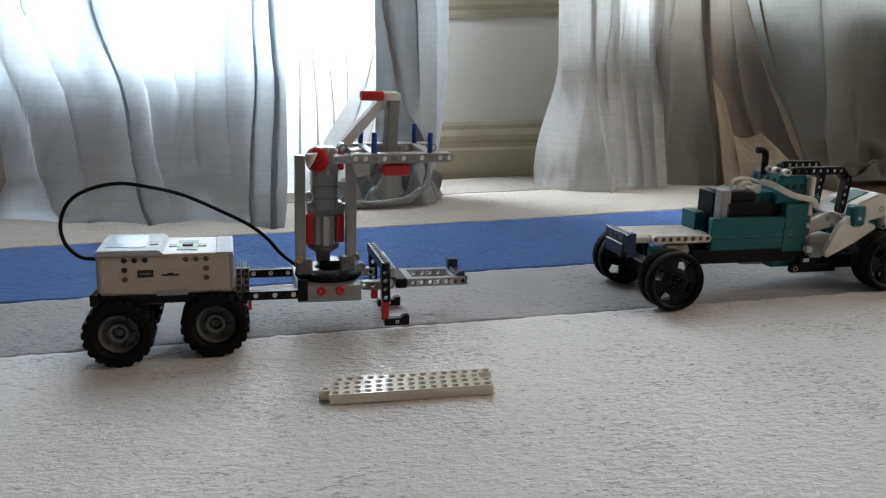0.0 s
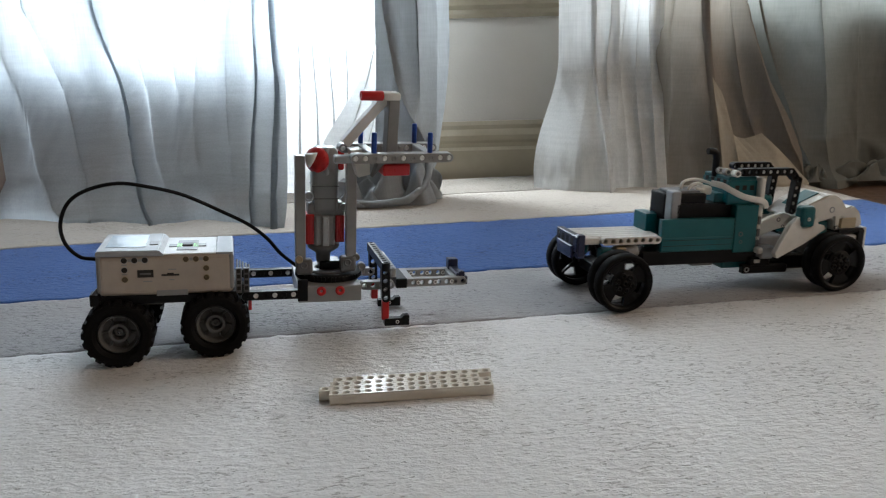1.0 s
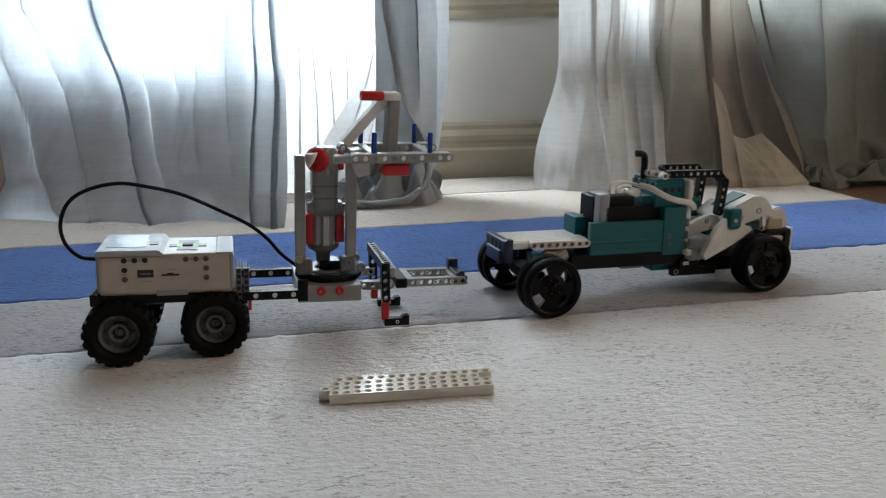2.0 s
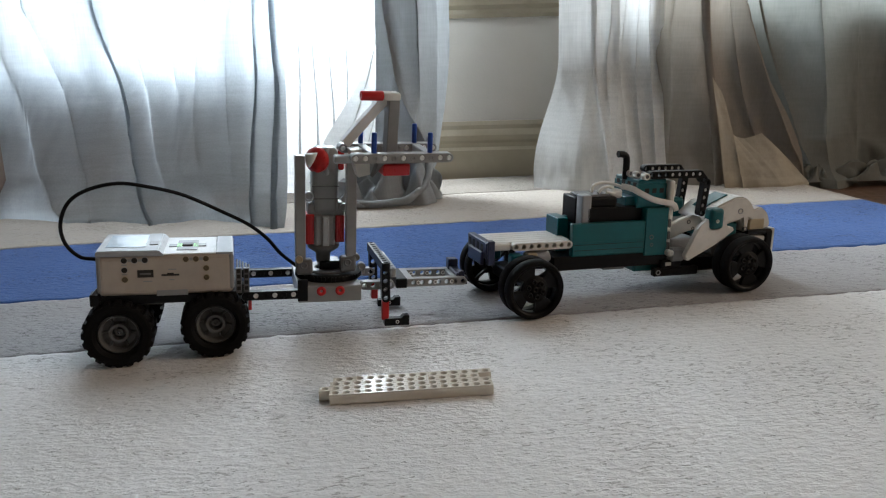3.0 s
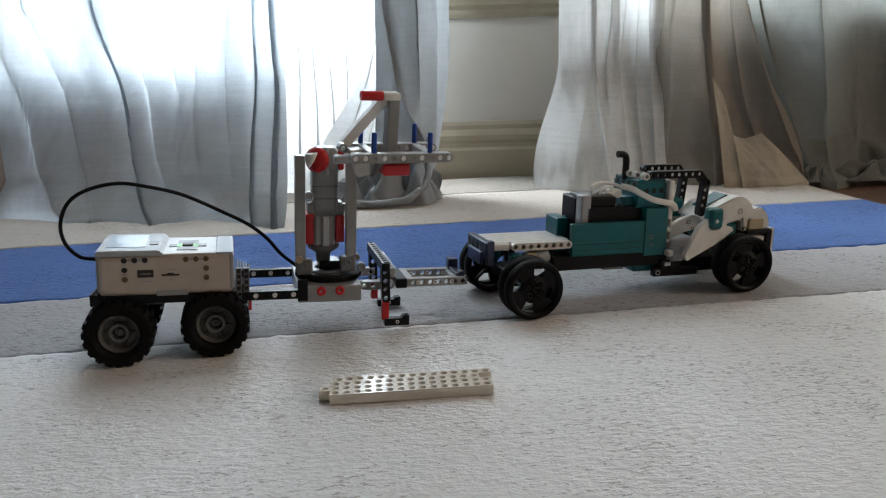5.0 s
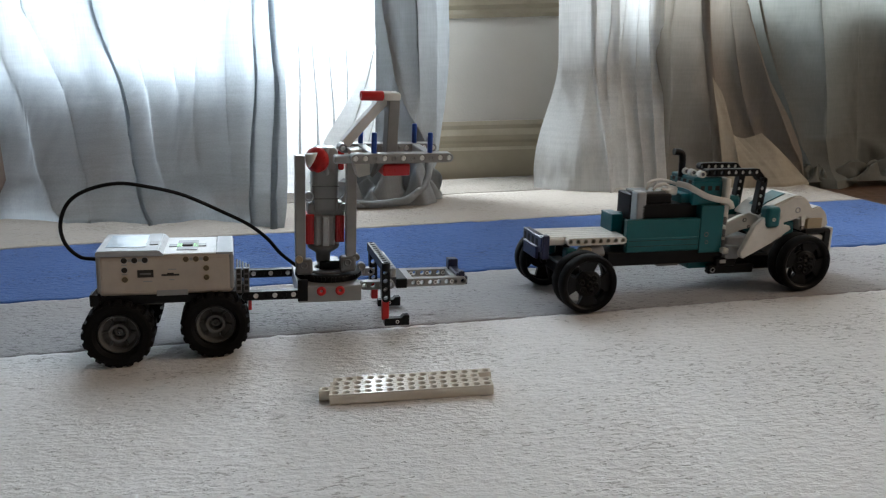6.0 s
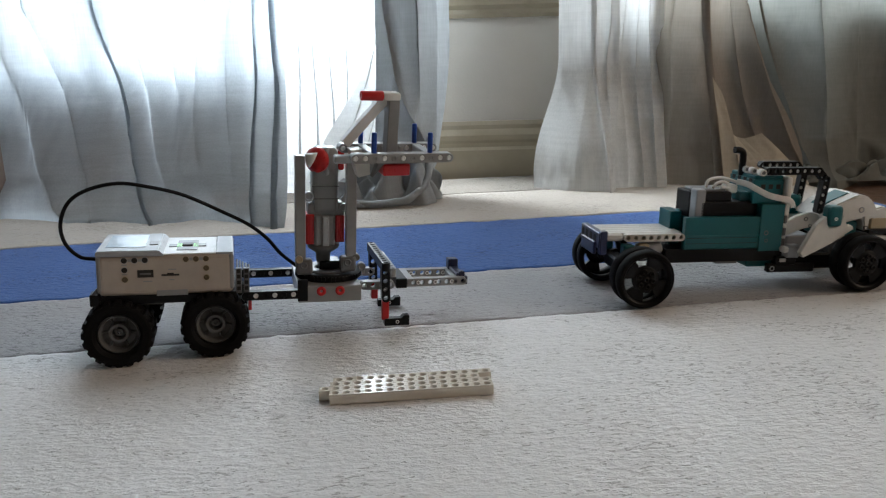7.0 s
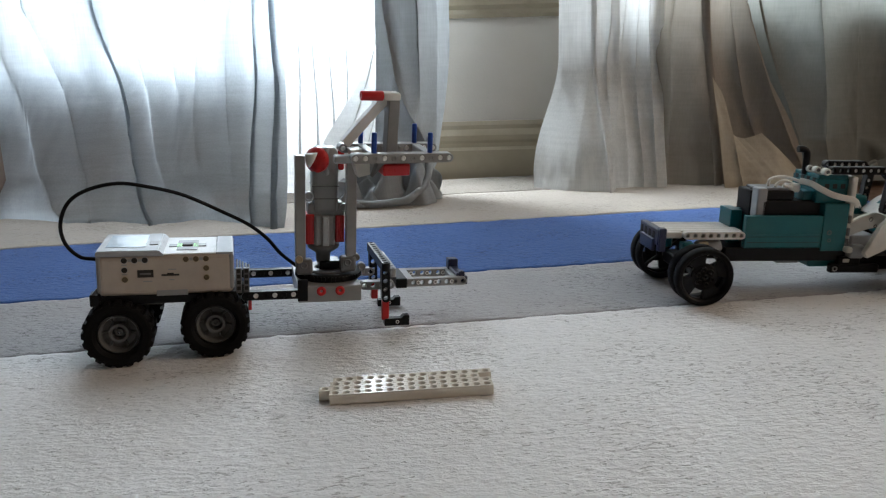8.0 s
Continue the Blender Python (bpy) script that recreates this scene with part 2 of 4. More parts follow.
    bm.faces.new(rings[0])
    bm.faces.new(rings[-1])
    bmesh.ops.recalc_face_normals(bm, faces=bm.faces)
    return bm


U = 0.008

# ---------------- room ----------------
def setting(name, bm, material, label, category):
    return tagged(part(name, bm, material, None), label, category, kind="structure")


setting("floor", box(-2.6, 2.6, -2.6, 1.635, -0.06, -0.012, 0), M_WOOD, "dark brown wooden floor under the rug", "floor")
WALL_Y = 1.635
bm = bmesh.new()
for x0, x1, z0, z1 in ((-2.6, -1.05, -0.06, 2.5), (-1.05, -0.36, -0.06, 0.165), (-1.05, -0.02, 2.2, 2.5), (-0.36, -0.02, -0.06, 0.05), (-0.02, 0.32, -0.06, 2.5),
                       (0.32, 1.25, -0.06, 0.31), (0.32, 1.25, 2.2, 2.5), (1.25, 2.6, -0.06, 2.5)):
    add_box(bm, x0, x1, WALL_Y, WALL_Y + 0.22, z0, z1, 0)
setting("wall_north", bm, M_WALL, "cream painted wall with two window openings", "wall")
setting("wall_south", box(-2.6, 2.6, -2.75, -2.6, -0.06, 2.5, 0), M_ROOM, "plain beige painted wall", "wall")
setting("wall_west", box(-2.75, -2.6, -2.6, 1.635, -0.06, 2.5, 0), M_ROOM, "plain beige painted wall", "wall")
# unseen opening, added only so the warm fill can come in
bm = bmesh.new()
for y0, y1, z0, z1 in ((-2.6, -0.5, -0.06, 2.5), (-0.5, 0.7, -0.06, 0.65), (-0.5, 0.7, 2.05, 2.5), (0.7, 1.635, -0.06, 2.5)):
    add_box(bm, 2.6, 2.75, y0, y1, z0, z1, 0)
setting("wall_east", bm, M_ROOM, "plain beige painted wall with an added opening for the fill lamp", "wall")
setting("ceiling", box(-2.75, 2.75, -2.75, 1.855, 2.5, 2.6, 0), M_CEIL, "plain white ceiling", "ceiling")
setting("ground", box(-60, 60, 1.86, 120, -0.6, -0.5, 0), M_WALL, "pale paved ground outside the windows", "ground")

RUG_YAW = 8.6
RUG = pose(0, 0, 0, 0, 0, RUG_YAW)


def rug_band(name, label, y0, y1, material, seed, x0=-1.7):
    """One woven band of the rug: a pile surface with uneven tufts and a rounded thickness."""
    x1 = 0.875
    near = y0 < 0.75
    step = 0.006 if near else 0.011
    nx, ny = int((x1 - x0) / (step * 1.3)), max(4, int((y1 - y0) / step))
    xs, ys = np.linspace(x0, x1, nx), np.linspace(y0, y1, ny)
    verts = []
    for j, y in enumerate(ys):
        for i, x in enumerate(xs):
            q = Vector((x, y, seed))
            z = -0.0006 + 0.0011 * noise.noise(q * 95.0) + 0.0008 * noise.noise(q * 17.0)
            dx = dy = 0.0
            if j in (0, ny - 1):
                dy = 0.0022 * noise.noise(Vector((x * 70, seed, 3.0)))
            if i == nx - 1:
                dx = 0.004 * noise.noise(Vector((y * 60, seed, 7.0)))
                z = -0.006
            verts.append((x + dx, y + dy, z))
    faces = [(j * nx + i, j * nx + i + 1, (j + 1) * nx + i + 1, (j + 1) * nx + i) for j in range(ny - 1) for i in range(nx - 1)]
    base = len(verts)
    ring = [i for i in range(nx)] + [j * nx + nx - 1 for j in range(1, ny)] + [(ny - 1) * nx + i for i in range(nx - 2, -1, -1)] + [j * nx for j in range(ny - 2, 0, -1)]
    verts += [(verts[k][0], verts[k][1], -0.0118) for k in ring]
    n = len(ring)
    faces += [(ring[k], base + k, base + (k + 1) % n, ring[(k + 1) % n]) for k in range(n)]
    me = bpy.data.meshes.new(name)
    me.from_pydata(verts, [], faces)
    me.polygons.foreach_set("use_smooth", [True] * len(me.polygons))
    me.materials.append(material)
    ob = new(name, me)
    ob.parent = rug
    return tagged(ob, label)


rug = tagged(new("rug"), "cream, grey and blue striped cut-pile rug lying on the floor", "rug")
rug.matrix_world = RUG
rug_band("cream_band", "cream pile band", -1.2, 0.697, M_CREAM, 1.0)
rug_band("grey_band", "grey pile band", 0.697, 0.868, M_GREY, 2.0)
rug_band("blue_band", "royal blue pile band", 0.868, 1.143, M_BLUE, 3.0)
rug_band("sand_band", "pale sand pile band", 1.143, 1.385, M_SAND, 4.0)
rug_band("border_band", "border band with the shade by the wall in its tone", 1.385, 1.56, M_BORDER_SHADED, 5.0, -0.12)


# ---------------- windows and trim ----------------
def profile_strip(name, label, x0, x1, outline, material):
    """A moulding whose section (depth from the wall, height) runs along x."""
    bm = bmesh.new()
    a = [bm.verts.new((x0, WALL_Y - d, z)) for d, z in outline]
    b = [bm.verts.new((x1, WALL_Y - d, z)) for d, z in outline]
    n = len(outline)
    fs = [bm.faces.new(a), bm.faces.new(list(reversed(b)))]
    for k in range(n):
        fs.append(bm.faces.new((a[k], b[k], b[(k + 1) % n], a[(k + 1) % n])))
    bmesh.ops.recalc_face_normals(bm, faces=fs)
    return setting(name, bm, material, label, "trim")


profile_strip("baseboard", "cream painted moulded baseboard along the wall", -2.6, 2.6,
              [(0, -0.012), (0.020, -0.012), (0.020, 0.052), (0.014, 0.058), (0.014, 0.066), (0.018, 0.072), (0.018, 0.082), (0.010, 0.094), (0.010, 0.102), (0.004, 0.110), (0, 0.110)], M_TRIM)
profile_strip("trim", "cream painted ledge moulding on the wall", -0.02, 0.32,
              [(0, 0.312), (0.006, 0.312), (0.010, 0.320), (0.010, 0.328), (0.018, 0.336), (0.018, 0.352), (0.026, 0.360), (0.026, 0.374), (0, 0.374)], M_TRIM)


def window_unit(name, x0, x1, z0, z1, sill=0.03):
    w = tagged(new(name), "white painted window with clear panes behind curtains", "window", kind="structure")
    y0, y1 = WALL_Y + 0.05, WALL_Y + 0.10
    bm = bmesh.new()
    for a, b, c, d in ((x0, x0 + 0.06, z0, z1), (x1 - 0.06, x1, z0, z1), (x0 + 0.06, x1 - 0.06, z0, z0 + 0.07), (x0 + 0.06, x1 - 0.06, z1 - 0.07, z1)):
        add_box(bm, a, b, y0, y1, c, d, 0.003)
    part("window_frame", bm, M_SASH, w)
    xm = (x0 + x1) / 2
    if x1 - x0 > 0.5:
        part("mullion", box(xm - 0.03, xm + 0.03, y0 + 0.003, y1 - 0.003, z0 + 0.07, z1 - 0.07, 0.003), M_SASH, w)
    part("window_sill", box(x0 + 0.002, x1 - 0.002, WALL_Y - sill, y0 - 0.002, z0 - 0.02, z0 + 0.004, 0.004, 2), M_SASH, w)
    return w


window_unit("window_1", -1.05, -0.36, 0.165, 2.2, 0.02)
window_unit("window_2", -0.36, -0.02, 0.05, 2.2)
window_unit("window_3", 0.32, 1.25, 0.31, 2.2, 0.06)
setting("door_jamb", box(-0.90, -0.736, 1.25, 1.335, -0.012, 2.2, 0.003), M_JAMB, "brown wooden upright at the curtain's end", "trim")


# ---------------- curtains ----------------
def smooth(t):
    t = min(1.0, max(0.0, t))
    return t * t * (3 - 2 * t)


def curtain(name, label, cols, material, seed, pleats, depth, tucks=(), hem=0.02, top=2.3, ruck_h=0.07, bell=(0.0, 0.34), tops=(1.0, 1.0), parent=None):
    """Hanging cloth. cols: (floor x, floor y, x and y at 0.34 m up); it swings from one to the other between the heights of bell.
    pleats: soft waves per metre. tucks: (x at 0.34 m, x half-way down, x at the floor, width, overlap), creases where the cloth doubles
    over itself. tops: share of the height reached from one side to the other. The hem spreads and rucks on the floor."""
    n = 340
    levels = [0.0, 0.003] + [0.007 * k for k in range(1, 50)] + [0.37, 0.42, 0.50, 0.70, 1.0, 1.5, 2.3]
    levels = [z for z in levels if z <= top]
    xs = np.linspace(0, len(cols) - 1, n)
    c = np.array(cols, float)
    bx, by, tx, ty = (np.interp(xs, np.arange(len(cols)), c[:, k]) for k in range(4))
    high = np.interp(np.linspace(0, len(tops) - 1, n), np.arange(len(tops)), tops)
    bm = bmesh.new()
    grid = []
    for z in levels:
        g = smooth((z - bell[0]) / (bell[1] - bell[0]))
        row = []
        for i in range(n):
            x0 = bx[i] + (tx[i] - bx[i]) * g
            y = by[i] + (ty[i] - by[i]) * g
            soft = 0.45 + 0.55 * min(1.0, z / 0.12)
            ph = x0 * pleats * 2 * math.pi + 1.6 * noise.noise(Vector((x0 * 5.0, seed, z * 1.5)))
            y += depth * soft * (math.sin(ph) + 0.7 * noise.noise(Vector((x0 * 11.0, seed * 3.1, z * 2.6))))
            y += 0.004 * noise.noise(Vector((x0 * 34.0, seed * 1.7, z * 9.0))) + 0.0016 * noise.noise(Vector((x0 * 90.0, seed * 2.7, z * 45.0)))
            x = x0
            for ti, (xt, xm, xb, w, over) in enumerate(tucks):
                q = min(z / 0.34, 1.0)
                xk = xb * (1 - q) * (1 - 2 * q) + 4 * xm * q * (1 - q) + xt * q * (2 * q - 1) + 0.005 * noise.noise(Vector((ti * 3.3, seed, z * 7.0)))
                ww = w * (1.0 + 0.3 * noise.noise(Vector((ti * 5.1, seed, z * 5.0))))
                t = (x0 - xk) / ww
                if abs(t) < 4:
                    e = math.exp(-t * t)
                    x -= over * w * 2.4 * t * e
                    y -= 1.1 * w * over * e
            zz = z * high[i]
            if z < ruck_h:
                k = 1 - z / ruck_h
                r1 = noise.noise(Vector((x0 * 13.0, seed, z * 14.0)))
                y += hem * k * (0.9 * r1 - 0.45)
                zz = max(0.0, zz + 0.4 * min(hem, 0.1) * r1 * k * (1 - k) * 4)
            row.append(bm.verts.new((x, y, zz + 0.001 if z > 0 else -0.0115)))
        grid.append(row)
    for a, b in zip(grid, grid[1:]):
        for i in range(n - 1):
            bm.faces.new((a[i], a[i + 1], b[i + 1], b[i])).smooth = True
    if parent is not None:
        return part(name, bm, material, parent, label)
    return tagged(part(name, bm, material, None), label, "curtain")


def fold_roll(parent, name, label, points, r, material, seed, flat=1.0):
    """A soft rounded roll of cloth along points, uneven in thickness."""
    bm = tube_mesh(points, r, 18, flat)
    for v in bm.verts:
        q = v.co
        v.co = q + Vector((noise.noise(q * 26.0 + Vector((seed, 0, 0))), noise.noise(q * 26.0 + Vector((0, seed, 0))), noise.noise(q * 30.0 + Vector((0, 0, seed))))) * r * 0.55
        v.co += Vector((0.3, -1.0, 0.8)) * (0.30 * r * noise.noise(Vector((q.x * 55.0 + seed, q.y * 30.0, q.z * 120.0))))
        v.co.z = max(0.0006, v.co.z)
    return part(name, bm, material, parent, label)


# before the bright window
curtain("curtain", "sheer white linen curtain hanging before a bright window",
        [(-0.735, 1.285, -0.85, 1.47), (-0.56, 1.265, -0.61, 1.47), (-0.40, 1.24, -0.435, 1.46), (-0.232, 1.19, -0.265, 1.44)], M_CURTAIN, 1.3, 5.0, 0.016,
        [(-0.790, -0.745, -0.60, 0.028, 0.32), (-0.735, -0.655, -0.55, 0.020, 0.42), (-0.610, -0.565, -0.45, 0.015, 0.85), (-0.553, -0.515, -0.41, 0.024, 0.42),
         (-0.48, -0.46, -0.38, 0.024, 0.4), (-0.405, -0.425, -0.345, 0.018, 0.36), (-0.362, -0.375, -0.31, 0.016, 0.36), (-0.322, -0.322, -0.285, 0.016, 0.80),
         (-0.284, -0.276, -0.25, 0.010, 1.15)], 0.05, ruck_h=0.06, bell=(-0.02, 0.23))
voile = curtain("curtain", "thin white voile curtain with fine stripes", [(-0.36, 1.47, -0.36, 1.52), (-0.2, 1.47, -0.2, 1.52), (-0.04, 1.47, -0.06, 1.52)], M_SHEER, 4.1, 9.0, 0.004,
        [(-0.256, -0.258, -0.258, 0.0024, 1.5), (-0.230, -0.228, -0.226, 0.0024, 1.5), (-0.200, -0.198, -0.196, 0.0024, 1.5), (-0.172, -0.170, -0.168, 0.0024, 1.5)])
curtain("swept_side", "white voile drawn aside in a slanting fall",
        [(-0.255, 1.43, -0.118, 1.49), (-0.20, 1.42, -0.100, 1.485), (-0.13, 1.42, -0.070, 1.485)], M_VOILE, 3.7, 8.0, 0.006,
        [(-0.10, -0.14, -0.20, 0.008, 0.7), (-0.085, -0.11, -0.16, 0.007, 0.7)], 0.03, bell=(-0.02, 0.29), parent=voile)
gathered = curtain("curtain", "gathered grey-white linen curtain bunched on the floor",
        [(-0.115, 1.36, -0.112, 1.46), (-0.085, 1.34, -0.085, 1.445), (-0.05, 1.36, -0.04, 1.445), (0.000, 1.42, 0.022, 1.46)], M_LINEN, 7.7, 8.0, 0.014,
        [(-0.092, -0.060, 0.002, 0.011, 1.0), (-0.035, -0.035, -0.045, 0.012, 0.7), (0.0, 0.0, -0.012, 0.010, 0.7)], 0.05, ruck_h=0.06, bell=(0.02, 0.28))


def cloth_heap(parent, cx, cy, rx, ry, rz, material, name="linen_fold", label="rucked fold of grey linen on the floor"):
    """A rucked heap of cloth on the floor: a low mound with deep swirling folds."""
    bm = bmesh.new()
    rings = []
    for j in range(57):
        q = (j / 56) ** 0.7
        row = []
        for i in range(160):
            a = 2 * math.pi * i / 160
            fold = math.sin(5 * a + 5.5 * q + 2.0 * noise.noise(Vector((math.cos(a) * 1.5, math.sin(a) * 1.5, q * 2))))
            r = q * (1 + 0.10 * fold + 0.14 * noise.noise(Vector((math.cos(a) * 2, math.sin(a) * 2, 4.0))))
            h = (1 - q ** 2.2) * (0.62 + 0.38 * fold * min(1.0, q * 2.5)) + 0.10 * noise.noise(Vector((math.cos(a) * q * 4, math.sin(a) * q * 4, 9.0))) * (1 - q)
            row.append(bm.verts.new((cx + rx * r * math.cos(a), cy + ry * r * math.sin(a), max(0.0005, rz * h))))
        rings.append(row)
    for ra, rb in zip(rings, rings[1:]):
        for i in range(160):
            bm.faces.new((ra[i], ra[(i + 1) % 160], rb[(i + 1) % 160], rb[i])).smooth = True
    bmesh.ops.remove_doubles(bm, verts=bm.verts, dist=0.00005)
    return part(name, bm, material, parent, label)


cloth_heap(gathered, -0.085, 1.350, 0.080, 0.055, 0.105, M_LINEN)
cloth_heap(gathered, -0.150, 1.325, 0.062, 0.040, 0.050, M_LINEN)
fold_roll(gathered, "linen_fold", "turned-up hem of grey linen on the floor",
          [(-0.150, 1.292, 0.010), (-0.100, 1.290, 0.006), (-0.060, 1.295, 0.012), (-0.032, 1.315, 0.030), (-0.020, 1.35, 0.062), (-0.020, 1.40, 0.10)], 0.0065, M_LINEN, 3.0)
fold_roll(gathered, "linen_fold", "turned-up hem of grey linen on the floor",
          [(-0.205, 1.30, 0.006), (-0.165, 1.287, 0.006), (-0.130, 1.290, 0.004)], 0.005, M_LINEN, 5.0)

# before the wall and the second window
curtain("curtain", "white linen curtain flaring out at the hem",
        [(0.172, 1.455, 0.224, 1.52), (0.24, 1.41, 0.28, 1.50), (0.314, 1.395, 0.335, 1.50)], M_VOILE, 2.9, 7.0, 0.009,
        [(0.283, 0.290, 0.296, 0.006, 1.3), (0.318, 0.312, 0.303, 0.008, 0.6)], 0.015, ruck_h=0.03, bell=(0.03, 0.23))
curtain("curtain", "white linen curtain hanging before the window", [(0.300, 1.43, 0.335, 1.52), (0.41, 1.44, 0.42, 1.53)], M_VOILE, 5.2, 9.0, 0.008,
        [(0.350, 0.345, 0.340, 0.006, 0.5), (0.372, 0.372, 0.37, 0.005, 0.6), (0.395, 0.394, 0.392, 0.007, 0.6)], 0.02, bell=(0.0, 0.25))
drape = curtain("curtain", "brown-grey lined drape falling in a slanting fold",
                [(0.395, 1.47, 0.402, 1.52), (0.50, 1.44, 0.47, 1.50), (0.60, 1.44, 0.53, 1.50), (0.680, 1.45, 0.572, 1.50)], M_DRAPE, 6.4, 6.0, 0.018,
                [(0.43, 0.425, 0.42, 0.014, 0.5), (0.482, 0.494, 0.507, 0.010, 1.3), (0.535, 0.56, 0.60, 0.018, 0.4), (0.562, 0.605, 0.665, 0.010, 0.8)], 0.03, bell=(-0.05, 0.34))
curtain("lining", "pale beige lining showing at the drape's hem", [(0.508, 1.400, 0.480, 1.46), (0.56, 1.395, 0.50, 1.46), (0.61, 1.395, 0.52, 1.46), (0.670, 1.415, 0.545, 1.46)], M_LINING, 3.3, 8.0, 0.008,
        [(0.50, 0.52, 0.54, 0.012, 0.5)], 0.02, 0.20, ruck_h=0.03, bell=(-0.05, 0.34), tops=(0.98, 0.86, 0.64, 0.50, 0.43, 0.41, 0.43, 0.46), parent=drape)
heavy = curtain("curtain", "dull grey-green heavy drape reaching the floor", [(0.62, 1.49, 0.57, 1.54), (0.80, 1.49, 0.80, 1.54), (1.15, 1.49, 1.15, 1.54)], M_DRAPE2, 9.1, 4.0, 0.024,
        [(0.60, 0.64, 0.69, 0.016, 0.7), (0.70, 0.71, 0.72, 0.02, 0.4), (0.80, 0.795, 0.79, 0.02, 0.35)], 0.06)
for cx, rx, rz in ((0.688, 0.028, 0.034), (0.79, 0.075, 0.040), (0.93, 0.09, 0.036)):
    cloth_heap(heavy, cx, 1.455, rx, 0.030, rz, M_DRAPE2, "drape_fold", "rucked hem of the drape on the floor")

# ---------------- toy building parts ----------------
def ubox(a, b, c, d, e, f, bevel=0.05, seg=1):
    """A bevelled block in grid units of 8 mm."""
    return box(a * U, b * U, c * U, d * U, e * U, f * U, bevel * U, seg)


def add_ubox(bm, a, b, c, d, e, f, bevel=0.05, seg=1):
    return add_box(bm, a * U, b * U, c * U, d * U, e * U, f * U, bevel * U, seg)


def hole_bar(n, depth=0.95, half=0.47, hole=0.30, ends=True):
    """A bar of n holes along x from x = 0, holes going through along y; rounded ends."""
    bm = bmesh.new()
    k = 16
    for c in range(n):
        front_in, front_out, back_in, back_out, edge = [], [], [], [], []
        for i in range(k):
            a = 2 * math.pi * i / k
            ca, sa = math.cos(a), math.sin(a)
            limx = 0.5 if not (ends and ((c == 0 and ca < -1e-6) or (c == n - 1 and ca > 1e-6))) else None
            if limx is None:
                ox, oz = half * ca, half * sa
                edge.append(True)
            else:
                s = min(limx / abs(ca) if abs(ca) > 1e-6 else 9, half / abs(sa) if abs(sa) > 1e-6 else 9)
                ox, oz = s * ca, s * sa
                if abs(abs(ca) - abs(sa)) < 1e-6:
                    ox, oz = math.copysign(limx, ca), math.copysign(half, sa)
                edge.append(abs(abs(oz) - half) < 1e-6)
            for lst, r, y in ((front_in, 0, 0.0), (back_in, 0, depth)):
                lst.append(bm.verts.new(((c + hole * ca) * U, y * U, hole * sa * U)))
            front_out.append(bm.verts.new(((c + ox) * U, 0, oz * U)))
            back_out.append(bm.verts.new(((c + ox) * U, depth * U, oz * U)))
        for i in range(k):
            j = (i + 1) % k
            bm.faces.new((front_in[i], front_in[j], front_out[j], front_out[i]))
            bm.faces.new((back_in[j], back_in[i], back_out[i], back_out[j]))
            bm.faces.new((front_in[j], front_in[i], back_in[i], back_in[j])).smooth = True
            if edge[i] and edge[j]:
                bm.faces.new((front_out[i], front_out[j], back_out[j], back_out[i]))
    bmesh.ops.remove_doubles(bm, verts=bm.verts, dist=0.00002)
    bmesh.ops.recalc_face_normals(bm, faces=bm.faces)
    return bm


def peg(r, length, n=14, flange=0.0):
    """A pin along y, from y = 0 backwards, with a rounded rim."""
    bm = bmesh.new()
    prof = [(r * 0.55 * U, -0.10 * U), (r * 0.62 * U, 0), (r * U - 0.0002, 0), (r * U, -0.06 * U), (r * U, -length * U), (r * 0.55 * U, -length * U)]
    if flange:
        prof = [(r * 0.5 * U, -0.10 * U), (r * 0.55 * U, 0.05 * U), (flange * U, 0.05 * U), (flange * U, -0.15 * U), (r * U, -0.15 * U), (r * U, -length * U), (r * 0.5 * U, -length * U)]
    add_lathe(bm, prof, n, pose(0, 0, 0, 90, 0, 0), closed=False)
    return bm


class Kit:
    """Adds parts to one thing, all leaning by the same body pose."""

    def __init__(self, thing, body):
        self.thing, self.body, self.shared = thing, body, {}

    def add(self, name, bm, material, label="", at=None, parent=None):
        ob = part(name, bm, material, parent or self.thing, label)
        m = at if at is not None else Matrix.Identity(4)
        ob.matrix_basis = m if parent else self.body @ m
        return ob

    def bar(self, name, n, material, u, v, w, rx=0, ry=0, rz=0, label="", depth=0.95):
        key = (n, material.name, depth)
        m = self.body @ pose(u * U, v * U, w * U, rx, ry, rz)
        if key in self.shared:
            ob = share(self.shared[key], name, self.thing, m)
        else:
            ob = self.shared[key] = part(name, hole_bar(n, depth), material, self.thing)
            ob.matrix_basis = m
        if label:
            tagged(ob, label)
        return ob

    def pin(self, name, material, u, v, w, r=0.29, length=0.9, flange=0.0, label="", rx=0, rz=0):
        key = ("pin", material.name, r, length, flange)
        m = self.body @ pose(u * U, v * U, w * U, rx, 0, rz)
        if key in self.shared:
            ob = share(self.shared[key], name, self.thing, m)
        else:
            ob = self.shared[key] = part(name, peg(r, length, 14, flange), material, self.thing)
            ob.matrix_basis = m
        if label:
            tagged(ob, label)
        return ob


# ---------------- the lifting robot ----------------
toy_robot = tagged(new("toy_robot"), "grey and white toy brick robot with knobbly black wheels", "toy robot")
toy_robot.matrix_world = pose(-0.2647, 0.6218, 0, 0, 0, 14.28)
LEAN = pose(0, 0, 0, 0, 3.5, 0)
kit = Kit(toy_robot, LEAN)


